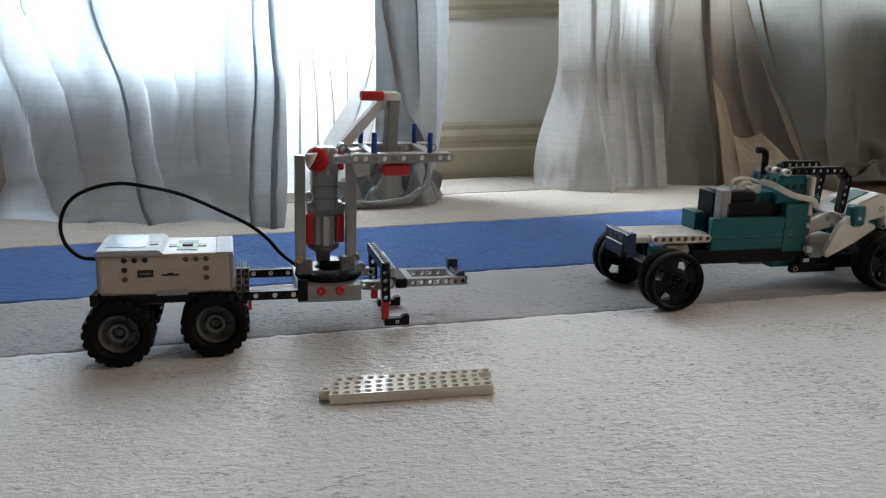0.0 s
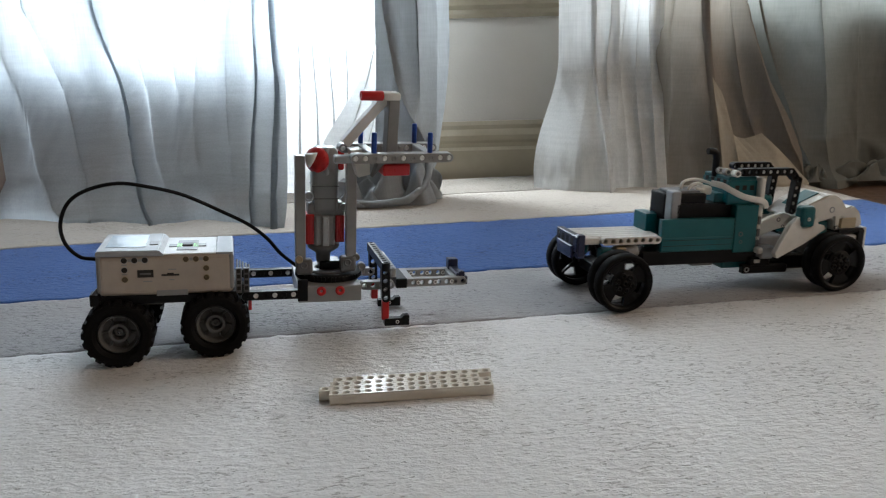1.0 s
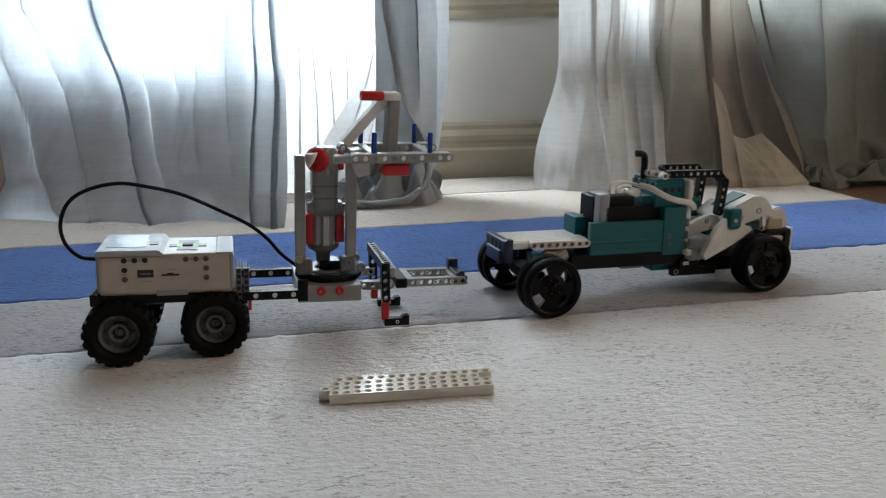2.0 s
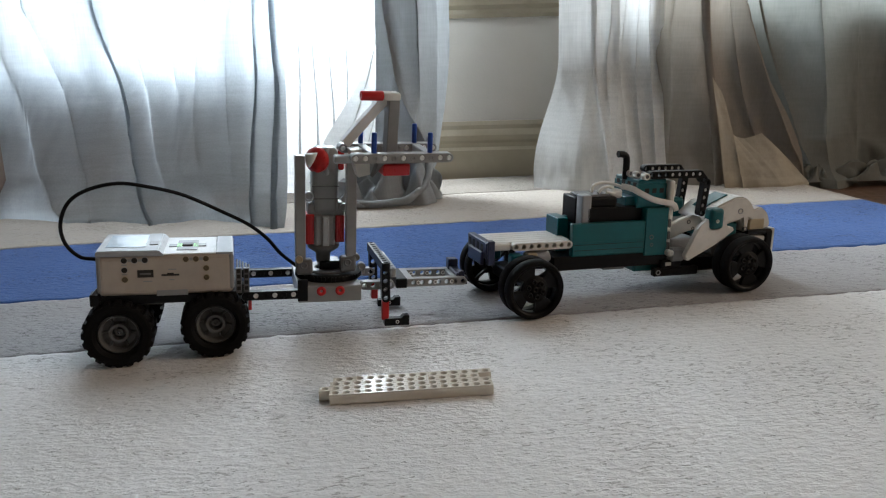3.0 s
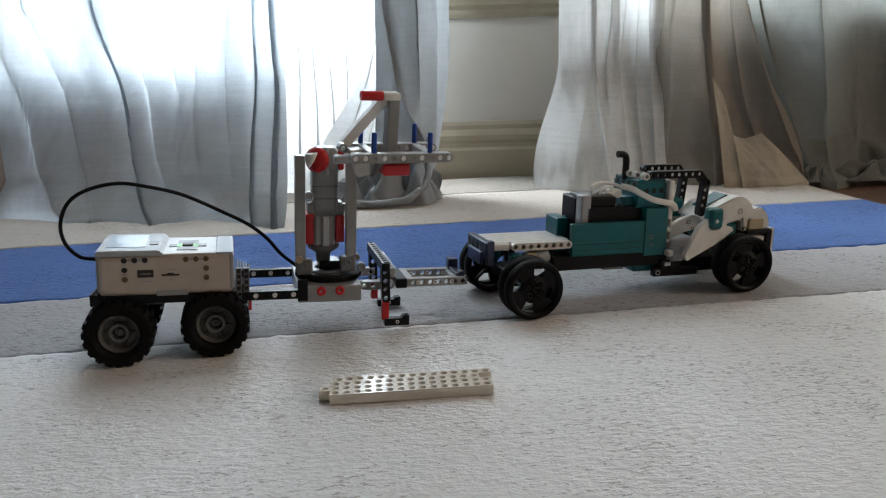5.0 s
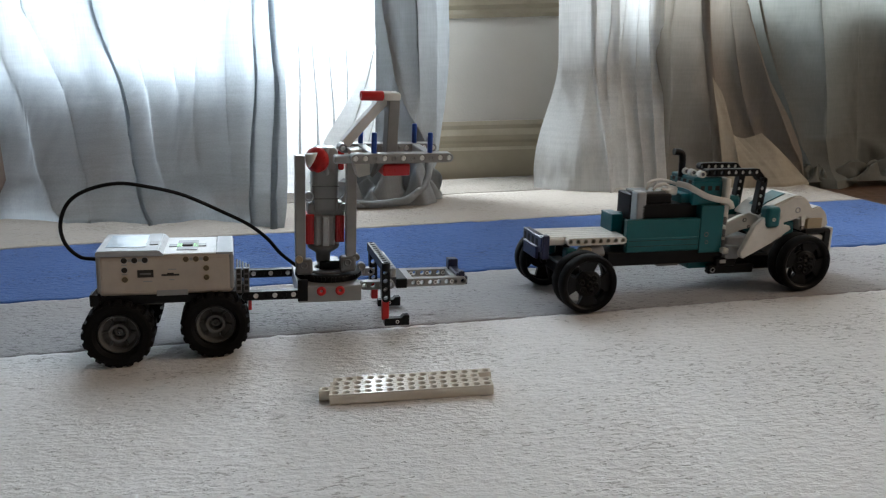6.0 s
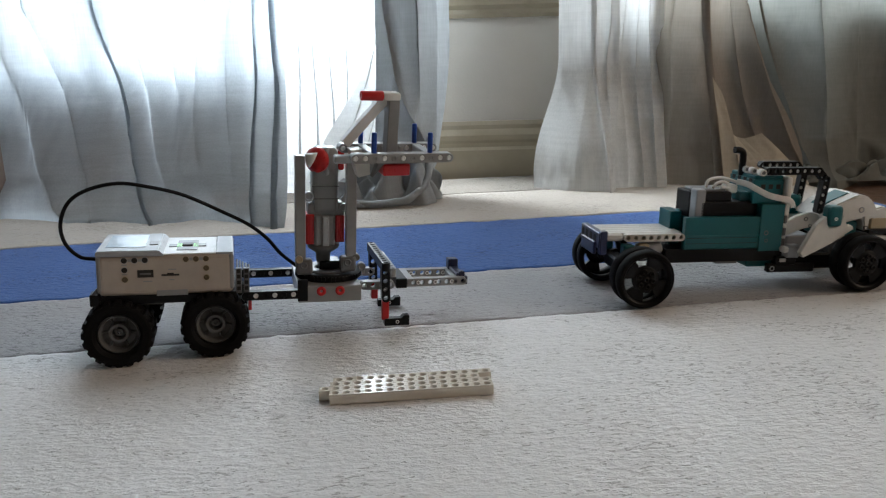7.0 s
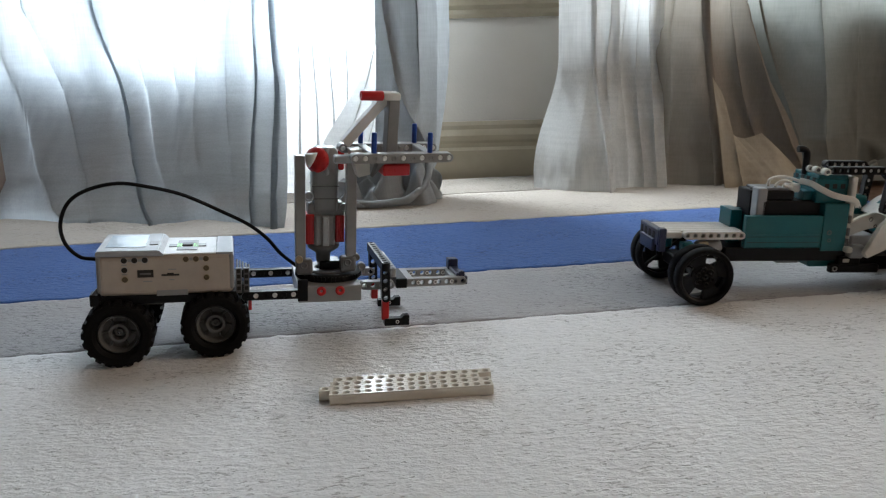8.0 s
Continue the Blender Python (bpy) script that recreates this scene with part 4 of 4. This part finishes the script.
# cable
CABLE = [(-2.6, 10.3), (-3.6, 10.35), (-4.95, 10.65), (-6.2, 12.05), (-6.55, 14.1), (-5.7, 16.35), (-3.8, 17.7), (-0.75, 18.4), (2.55, 17.95), (5.9, 17.05), (9.8, 15.2), (12.5, 13.75), (14.4, 12.2), (15.9, 10.4), (17.6, 8.95), (18.4, 8.5)]
kit.add("cable", tube_mesh([(u * U, 4.5 * U, w * U) for u, w in CABLE], 0.0016, 10), M_RUBBER, "black looping connector cable")

# ---------------- loose beams on the rug ----------------
beams = tagged(new("beam_bundle"), "ivory toy beams pinned side by side lying on the rug", "toy beams")
beams.matrix_world = pose(-0.0850, 0.5310, 0.0002, 0, 0, 5.4)
for row, (u0, n) in enumerate(((0, 15), (-1, 16), (0, 14), (0.25, 15))):
    o = part("beam", hole_bar(n, 0.95, 0.485, 0.355, False), M_IVORY, beams, "ivory plastic beam with a row of holes")
    o.matrix_basis = pose((u0 + 0.5) * U, (row + 0.5) * U, 0.95 * U, -90, 0, 0)
    for e in (-0.5, n - 0.5):
        part("end_cap", ubox(e - 0.02, e + 0.02, 0.01, 0.94, -0.48, 0.48, 0), M_IVORY, beams).matrix_basis = o.matrix_basis


# ---------------- the toy car ----------------
toy_car = tagged(new("toy_car"), "teal and white toy brick car with black wheels on the rug", "toy car")
CAR_LEAN = pose(0, 0, 0, 0, 2.58, 0)
ck = Kit(toy_car, CAR_LEAN)
CR = 3.62 * U


def spoked_rim(R, width):
    """A black wheel disc pierced by four windows, with a ring of round bosses about the hub."""
    bm = bmesh.new()
    h = width / 2
    add_lathe(bm, [(R * 0.86, -h), (R, -h), (R, h), (R * 0.95, h), (R * 0.86, h * 0.7)], 44)
    add_lathe(bm, [(R * 0.05, -h * 0.4), (R * 0.50, -h * 0.4), (R * 0.52, h * 0.30), (R * 0.46, h * 0.42), (R * 0.13, h * 0.42), (R * 0.12, h * 0.7), (R * 0.05, h * 0.7)], 28)
    for k in range(4):
        pts_in = arc(0, 0, R * 0.48, -25 + 90 * k, 25 + 90 * k, 6)
        pts_out = arc(0, 0, R * 0.90, 27 + 90 * k, -27 + 90 * k, 7)
        add_prism(bm, pts_in + pts_out, -h * 0.30, h * 0.36, pose(0, 0, 0, -90, 0, 0) @ pose(0, 0, 0, 180, 0, 0))
    for k in range(6):
        a = radians(60 * k + 15)
        add_lathe(bm, [(0.05 * R, h * 0.35), (0.115 * R, h * 0.35), (0.115 * R, h * 0.66), (0.05 * R, h * 0.66)], 12, pose(R * 0.29 * math.cos(a), R * 0.29 * math.sin(a), 0))
    bmesh.ops.transform(bm, matrix=pose(0, 0, 0, 90, 0, 0), verts=bm.verts)
    return bm


def plain_ring(R, width):
    """The open rim of an inner wheel, with a small hub on two thin spokes."""
    bm = bmesh.new()
    h = width / 2
    add_lathe(bm, [(R * 0.90, -h), (R, -h), (R, h), (R * 0.95, h), (R * 0.90, h * 0.6)], 40)
    add_lathe(bm, [(R * 0.06, -h * 0.5), (R * 0.22, -h * 0.5), (R * 0.22, h * 0.5), (R * 0.06, h * 0.5)], 20)
    add_box(bm, -R * 0.92, R * 0.92, -R * 0.05, R * 0.05, -h * 0.4, h * 0.2, 0)
    bmesh.ops.transform(bm, matrix=pose(0, 0, 0, 90, 0, 0), verts=bm.verts)
    return bm


def smooth_tyre(R, r, width):
    bm = bmesh.new()
    h = width / 2
    add_lathe(bm, [(r, -h * 0.9), (R * 0.90, -h), (R * 0.97, -h * 0.75), (R, -h * 0.35), (R, h * 0.35), (R * 0.97, h * 0.75), (R * 0.90, h), (r, h * 0.9)], 56)
    bmesh.ops.transform(bm, matrix=pose(0, 0, 0, 90, 0, 0), verts=bm.verts)
    return bm


CAR_WHEELS = []
crim = part("wheel", spoked_rim(CR * 0.90, 1.5 * U), M_BLACK, toy_car, "black spoked wheel with a smooth tyre")
ctyre = part("tyre", smooth_tyre(CR, CR * 0.89, 1.7 * U), M_RUBBER, crim, "smooth black rubber tyre")
CAR_WHEELS.append((crim, 2.7, -7.45, 0, 72))
inner = None
for wu, wv, turn, start in ((2.65, -5.6, 0, 72), (2.1, 6.95, 180, 60), (2.15, 5.1, 180, 60), (32.2, -7.6, 0, 88), (32.2, -5.9, 0, 88), (32.1, 6.6, 180, 50), (32.1, 4.9, 180, 50)):
    if abs(wv + 0.3) > 6.2:
        w2 = share(crim, "wheel", toy_car, Matrix.Identity(4))
    elif inner is None:
        w2 = inner = part("wheel", plain_ring(CR * 0.90, 1.5 * U), M_BLACK, toy_car, "black open inner wheel with a smooth tyre")
    else:
        w2 = share(inner, "wheel", toy_car, Matrix.Identity(4))
    share(ctyre, "tyre", w2, Matrix.Identity(4))
    CAR_WHEELS.append((w2, wu, wv, turn, start))
for u in (2.3, 32.1):
    part("axle", ubox(u - 0.25, u + 0.25, -7.2, 6.6, 3.25, 3.75, 0.08), M_DGREY, toy_car)

# rear end and flat bed
bed = ck.add("bed", ubox(-1.5, 8.95, -3.1, 2.3, 7.75, 8.32, 0.10, 2), M_WHITE, "flat white load bed")
for k in range(5):
    ck.add("board", ubox(-1.5, 8.95, -3.1 + 1.08 * k, -2.06 + 1.08 * k, 8.28, 8.52, 0.07), M_WHITE, parent=bed)
ck.bar("bed_edge", 8, M_WHITE, 1.55, -4.05, 8.02, label="white beam along the bed's edge")
ck.add("bed_edge_end", ubox(-1.6, 1.0, -3.7, -2.9, 7.6, 8.45, 0.15), M_WHITE, "white bed edge piece")
bm = bmesh.new()
add_ubox(bm, -2.5, -1.6, -4.6, 1.9, 6.9, 8.9, 0.10)
add_ubox(bm, -2.8, -2.4, -3.6, 0.9, 6.0, 7.6, 0.10)
add_ubox(bm, -2.4, -1.5, -4.9, -3.9, 6.2, 9.1, 0.10)
hitch = ck.add("rear_crossbar", bm, M_NAVY, "dark navy crossbar at the rear")
for v in (-3.5, -2.1, -0.7, 0.7):
    ck.add("slot", ubox(-2.54, -2.3, v, v + 0.8, 7.4, 8.5, 0.03), M_HOLESHADE, parent=hitch)
ck.add("axle_housing", ubox(1.4, 3.4, -3.6, 3.3, 3.0, 4.6, 0.2), M_BLACK, "black rear axle housing")
for v in (-4.4, 2.6):
    ck.add("axle_link", ubox(0.9, 2.4, v, v + 1.4, 5.0, 7.2, 0.2), M_TEAL, "teal link above the axle")
bm = bmesh.new()
add_lathe(bm, [(0.2 * U, -1.4 * U), (1.05 * U, -1.4 * U), (1.15 * U, -1.2 * U), (1.15 * U, 1.2 * U), (1.05 * U, 1.4 * U), (0.2 * U, 1.4 * U)], 20, pose(4.9 * U, -2.6 * U, 6.35 * U, 0, 70, 0))
ck.add("damper", bm, M_PALE, "pale grey rounded damper")
ck.add("tan_block", ubox(3.0, 4.4, -4.1, -3.0, 6.2, 7.2, 0.15), M_TAN, "tan connector under the bed")
ck.add("drive_shaft", ubox(3.4, 8.0, -1.5, 0.3, 4.4, 5.6, 0.2), M_BLACK, "black drive shaft housing")

# body
ck.add("chassis_slab", ubox(6.6, 22.6, -3.95, 2.3, 4.7, 6.45, 0.10), M_BLACK, "black chassis slab")
ck.add("belly", ubox(18.3, 22.4, -3.2, 1.6, 3.7, 4.75, 0.25, 2), M_TEAL, "teal rounded belly block")
ck.add("belly_plate", ubox(13.5, 16.5, -3.9, -0.5, 4.45, 4.75, 0.08), M_DGREY, "grey plate under the chassis")
bm = bmesh.new()
add_ubox(bm, 8.95, 19.05, -4.05, -3.2, 6.4, 10.5, 0.07)
add_ubox(bm, 9.0, 19.0, -4.12, -3.9, 6.5, 8.2, 0.07)
side = ck.add("side_panel", bm, M_TEAL, "teal side panel")
for w in (7.15, 7.85):
    ck.add("groove", ubox(9.2, 18.8, -4.14, -4.0, w, w + 0.06, 0), M_HOLESHADE, parent=side)
ck.add("rear_panel", ubox(8.3, 9.8, -1.0, 2.3, 6.4, 10.75, 0.07), M_TEAL, "teal rear panel")
ck.add("side_panel", ubox(9.82, 19.05, 1.5, 2.3, 6.4, 10.5, 0.07), M_TEAL, "teal side panel")
col = ck.add("side_column", ubox(19.08, 22.3, -4.1, 2.3, 6.0, 12.1, 0.08), M_TEAL, "teal column block")
ck.pin("dark_hole", M_DGREY, 20.0, -4.13, 8.4, 0.33, 0.4)
ck.pin("dark_hole", M_DGREY, 20.1, -4.13, 7.4, 0.25, 0.4)
# hub and motor on the body
ck.add("hub", ubox(11.35, 19.05, -3.0, 1.4, 9.8, 12.25, 0.12), M_BLACK, "black motor block")
ck.add("hub_top", ubox(11.32, 15.6, -2.7, 0.9, 12.2, 13.5, 0.25, 2), M_BLACK, "black motor top")
cap = ck.add("motor_end", ubox(10.6, 11.9, -3.0, -1.3, 9.8, 13.85, 0.22, 3), M_PALE, "pale grey motor end plate")
ck.add("motor_lid", ubox(10.8, 14.8, -2.5, 0.9, 13.45, 13.8, 0.12), M_DGREY, "dark grey motor lid")
ck.add("dark_block", ubox(10.9, 12.9, -0.6, 3.1, 9.8, 13.2, 0.12), M_BLACK, "black block beside the motor")
# head
bm = bmesh.new()
add_ubox(bm, 18.1, 22.25, -3.25, 2.7, 12.05, 15.1, 0.08)
add_ubox(bm, 18.2, 22.2, -3.15, 2.6, 15.0, 15.6, 0.12)
head = ck.add("head_block", bm, M_TEAL, "teal head block with ridges")
for k in range(4):
    ck.add("slot", ubox(18.06, 18.3, -2.7 + 1.35 * k, -2.0 + 1.35 * k, 14.6, 15.15, 0.03), M_HOLESHADE, parent=head)
for k in range(3):
    ck.add("slot", ubox(19.1 + 1.05 * k, 19.7 + 1.05 * k, -3.29, -3.0, 13.9, 14.5, 0.03), M_HOLESHADE, parent=head)
ck.add("head_step", ubox(16.9, 18.5, -2.4, 2.3, 12.2, 13.4, 0.10), M_TEAL, "teal step behind the head")
bm = bmesh.new()
for a, b, e, f in ((22.3, 23.1, 9.6, 15.5), (22.3, 23.0, 6.2, 9.4)):
    add_ubox(bm, a, b, -3.9, 1.9, e, f, 0.25, 2)
ck.add("white_panel", bm, M_WHITE, "white panel behind the head")
for w in (8.0, 9.6, 6.6):
    ck.add("dark_stud", ubox(22.3, 22.75, -4.15, -3.6, w, w + 1.0, 0.08), M_DGREY, "dark stud")
# exhaust and bushes
pipe = [(18.25, 15.4), (18.25, 16.6), (18.25, 17.7), (18.1, 18.35), (17.6, 18.6), (16.95, 18.62)]
ck.add("exhaust_pipe", tube_mesh([(u * U, 0.2 * U, (w - 0.15) * U) for u, w in pipe], 0.44 * U, 12), M_BLACK, "black bent exhaust pipe")
for u, v in ((18.5, -0.2), (18.7, -1.6), (18.9, -3.4)):
    ck.pin("white_bush", M_WHITE, u, v - 0.5, 16.05, 0.44, 0.9, label="white round bush")
    ck.pin("dark_pin", M_DGREY, u, v - 0.53, 16.05, 0.24, 0.4)
# roll bars
for v in (-3.65, 2.4):
    u0 = 19.8 if v < 0 else 22.7
    n = 8 if v < 0 else 6
    ck.bar("roll_bar", n, M_BLACK, u0, v, 16.2, label="black roll bar with holes")
    ck.bar("roll_bar_bend", 2, M_BLACK, u0 + n - 1, v + 0.02, 16.15, ry=45, label="black bent bar end")
    ck.bar("roll_bar_post", 5, M_BLACK, u0 + n + 0.15, v, 15.1, ry=96, label="black roll bar post with holes")
    for k in range(n):
        if k >= n - 5:
            ck.pin("pin", M_SASH, u0 + k, v + 0.15, 16.2, 0.22, 0.6)
    for k in (1, 2, 3):
        ck.pin("pin", M_SASH, u0 + n + 0.15 - 0.1 * k, v + 0.15, 15.1 - k, 0.22, 0.6)
    ck.add("teal_joint", ubox(26.8, 28.8, -6.7 if v < 0 else v - 0.3, -4.9 if v < 0 else v + 1.2, 9.5, 12.2, 0.5, 3), M_TEAL, "teal joint under the roll bar")
    ck.pin("pin", M_SASH, 27.7, -6.8 if v < 0 else v - 0.35, 10.6, 0.24, 0.5)

# front: shields, hood, nose
bm = bmesh.new()
SH = [(23.6, 6.2), (24.1, 5.55), (27.8, 7.35), (30.7, 9.2), (30.4, 9.7), (29.7, 9.6), (29.1, 11.1), (28.3, 9.5), (27.2, 9.4), (26.7, 10.9), (25.4, 9.8)]
add_prism(bm, [(u * U, w * U) for u, w in SH], -6.3 * U, -5.5 * U)
bmesh.ops.bevel(bm, geom=list(bm.edges), offset=0.10 * U, segments=2, affect="EDGES")
ck.add("side_shield", bm, M_WHITE, "white angular side shield")
bm = bmesh.new()
add_prism(bm, [(u * U, w * U) for u, w in SH], 3.3 * U, 4.1 * U)
bmesh.ops.bevel(bm, geom=list(bm.edges), offset=0.10 * U, segments=2, affect="EDGES")
ck.add("side_shield", bm, M_WHITE, "white angular side shield")
bm = bmesh.new()
add_prism(bm, [(u * U, w * U) for u, w in ((23.2, 7.6), (25.8, 8.6), (28.2, 9.0), (28.4, 10.3), (26.6, 10.8), (24.8, 10.2), (23.2, 9.4))], -3.0 * U, -2.2 * U)
bmesh.ops.bevel(bm, geom=list(bm.edges), offset=0.10 * U, segments=2, affect="EDGES")
ck.add("inner_panel", bm, M_WHITE, "white inner panel with dark holes")
ck.pin("dark_pin", M_DGREY, 26.1, -3.05, 9.9, 0.30, 0.5)
ck.pin("dark_pin", M_DGREY, 26.8, -3.05, 9.0, 0.24, 0.5)
ck.add("grey_bracket", ubox(22.7, 24.6, -4.9, -3.6, 5.2, 6.9, 0.2), M_PALE, "shiny grey bracket")
ck.add("white_tip", ubox(22.1, 23.0, -5.0, -3.9, 5.9, 6.7, 0.2), M_WHITE, "small white connector")
bm = bmesh.new()
add_ubox(bm, 20.6, 27.2, -4.4, -3.5, 3.2, 4.3, 0.15)
add_ubox(bm, 21.6, 24.4, -4.5, -3.4, 4.2, 5.3, 0.12)
add_ubox(bm, 20.6, 30.0, 1.4, 2.3, 3.2, 4.3, 0.15)
add_ubox(bm, 24.0, 31.0, -3.4, 1.3, 3.3, 5.4, 0.25)
ck.add("front_frame", bm, M_BLACK, "black front frame")
ck.pin("grey_pin", M_LGREY, 21.2, -4.45, 3.75, 0.36, 0.5)
ck.add("white_marker", ubox(22.0, 23.0, -4.56, -4.3, 4.55, 5.15, 0.12), M_WHITE, "small white tile")
ck.add("steering_block", ubox(29.8, 33.2, -3.4, 2.0, 3.4, 7.6, 0.4, 2), M_DGREY, "dark steering block")
ck.add("seat_block", ubox(24.2, 28.0, -2.1, 1.0, 5.4, 7.6, 0.3, 2), M_PALE, "pale grey block in the cockpit")
bm = bmesh.new()
HOOD = [(27.6, 10.2), (29.6, 11.9), (32.4, 13.1), (33.8, 13.05), (34.9, 12.2), (35.9, 10.6), (35.7, 9.9), (34.7, 10.2), (34.6, 8.6), (33.9, 8.3), (33.6, 10.1), (30.0, 9.2)]
add_prism(bm, [(u * U, w * U) for u, w in HOOD], -4.0 * U, 2.2 * U)
bmesh.ops.bevel(bm, geom=list(bm.edges), offset=0.22 * U, segments=2, affect="EDGES")
hood2 = ck.add("hood", bm, M_WHITE, "white rounded hood")
bm = bmesh.new()
add_prism(bm, [(u * U, w * U) for u, w in ((28.8, 11.45), (29.6, 12.05), (32.2, 13.17), (32.4, 13.0), (29.6, 11.7))], -2.2 * U, 0.4 * U)
ck.add("stripe", bm, M_TEAL, "teal stripe on the hood", parent=hood2)
ck.pin("hood_pin", M_PALE, 33.2, -4.05, 11.2, 0.42, 0.4)
ck.pin("dark_pin", M_DGREY, 34.2, -4.05, 8.8, 0.30, 0.4)
ck.add("teal_core", ubox(29.0, 33.4, -3.4, 1.6, 7.4, 9.6, 0.2), M_TEAL, "teal core under the hood")
bm = bmesh.new()
NOSE = [(35.2, 10.0), (35.6, 11.2), (36.8, 11.6), (38.0, 10.6), (38.5, 9.0), (37.8, 8.6), (35.4, 8.6)]
add_prism(bm, [(u * U, w * U) for u, w in NOSE], -3.6 * U, 1.8 * U)
bmesh.ops.bevel(bm, geom=list(bm.edges), offset=0.2 * U, segments=2, affect="EDGES")
ck.add("nose", bm, M_WHITE, "white rounded nose")
ck.add("tan_insert", ubox(35.0, 37.4, -3.75, 1.9, 8.55, 10.0, 0.12), M_TAN, "tan insert below the nose")
bm = bmesh.new()
add_ubox(bm, 34.6, 38.6, -4.0, 2.2, 7.9, 8.6, 0.15)
add_ubox(bm, 37.5, 38.7, -4.1, -3.0, 4.2, 8.5, 0.2)
add_ubox(bm, 37.5, 38.7, 1.2, 2.3, 4.2, 8.5, 0.2)
ck.add("bumper", bm, M_BLACK, "black front bumper frame")
ck.add("front_plate", ubox(38.9, 39.5, -3.4, 1.6, 5.0, 8.6, 0.15, 2), M_WHITE, "white front plate")
ck.add("front_arm", ubox(31.0, 38.0, -3.9, -3.1, 7.0, 7.7, 0.15), M_WHITE, "white front arm")
ck.add("frame_link", ubox(31.0, 38.4, -3.0, 1.2, 4.6, 5.6, 0.2), M_BLACK, "black front cross frame")

# ribbon and loops of cable on the body
rib = [(16.4, -2.0, 14.7), (17.4, -2.9, 14.5), (18.2, -3.7, 14.0), (19.6, -4.25, 13.3), (21.2, -4.35, 12.9), (22.3, -4.3, 12.7), (23.0, -4.2, 12.3), (23.3, -4.1, 11.7)]
ck.add("ribbon_cable", tube_mesh([(u * U, v * U, w * U) for u, v, w in rib], 0.09 * U, 10, 4.2), M_WHITE, "white ribbon cable")
loop = [(12.6, -1.4, 13.9), (12.9, -1.2, 14.7), (14.2, -0.8, 15.0), (15.6, -0.8, 14.9), (16.9, -1.4, 14.5), (17.7, -2.4, 14.2)]
ck.add("cable_loop", tube_mesh([(u * U, v * U, w * U) for u, v, w in loop], 0.2 * U, 8), M_WHITE, "white cable loop")
loop2 = [(13.2, -2.0, 13.9), (13.8, -1.9, 14.5), (14.9, -1.6, 14.6), (15.8, -1.6, 14.1), (15.2, -2.2, 13.9), (14.1, -2.3, 14.1)]
ck.add("cable_loop", tube_mesh([(u * U, v * U, w * U) for u, v, w in loop2], 0.2 * U, 8), M_WHITE, "white cable loop")
ck.add("cable_plug", ubox(15.0, 16.6, -2.2, -0.6, 13.2, 14.3, 0.2), M_WHITE, "white cable plug")


# ---------------- what moves ----------------
def motions():
    # seconds, x, y, turn in radians of the car over the rug
    way = [(0.0, 0.1866, 0.7791, 0.2127), (0.25, 0.1862, 0.7791, 0.2127), (0.5, 0.1740, 0.7794, 0.2127), (0.75, 0.1554, 0.7787, 0.2190),
           (1.0, 0.1367, 0.7774, 0.2276), (1.25, 0.1186, 0.7757, 0.2390), (1.5, 0.1005, 0.7735, 0.2511), (1.75, 0.0824, 0.7700, 0.2680),
           (2.0, 0.0643, 0.7660, 0.2860), (2.25, 0.0490, 0.7627, 0.3000), (2.5, 0.0461, 0.7620, 0.3032), (3.0, 0.0461, 0.7620, 0.3032),
           (4.0, 0.0452, 0.7618, 0.3036), (4.9, 0.0450, 0.7618, 0.3036), (5.15, 0.0490, 0.7628, 0.2990), (5.5, 0.0715, 0.7700, 0.2720),
           (5.75, 0.0872, 0.7747, 0.2520), (6.0, 0.1026, 0.7789, 0.2334), (6.25, 0.1179, 0.7825, 0.2150), (6.5, 0.1332, 0.7857, 0.1966),
           (6.75, 0.1484, 0.7886, 0.1790), (7.0, 0.1636, 0.7907, 0.1620), (7.25, 0.1799, 0.7938, 0.1380), (7.5, 0.1962, 0.7965, 0.1150),
           (7.75, 0.2110, 0.7968, 0.1010), (8.0, 0.2257, 0.7962, 0.0890)]
    walk(toy_car, [(t, pose(x, y, 0, 0, 0, math.degrees(a))) for t, x, y, a in way])
    rolled, spin = [0.0], 0.0
    for (t0, x0, y0, a0), (t1, x1, y1, a1) in zip(way, way[1:]):
        am = (a0 + a1) / 2
        spin += math.degrees(((x1 - x0) * math.cos(am) + (y1 - y0) * math.sin(am)) / CR)
        rolled.append(spin)
    for wheel, u, v, turn, start in CAR_WHEELS:
        walk(wheel, [(row[0], pose(u * U, v * U, CR, 0, start + s, 0) @ pose(0, 0, 0, 0, 0, turn)) for row, s in zip(way, rolled)])


motions()
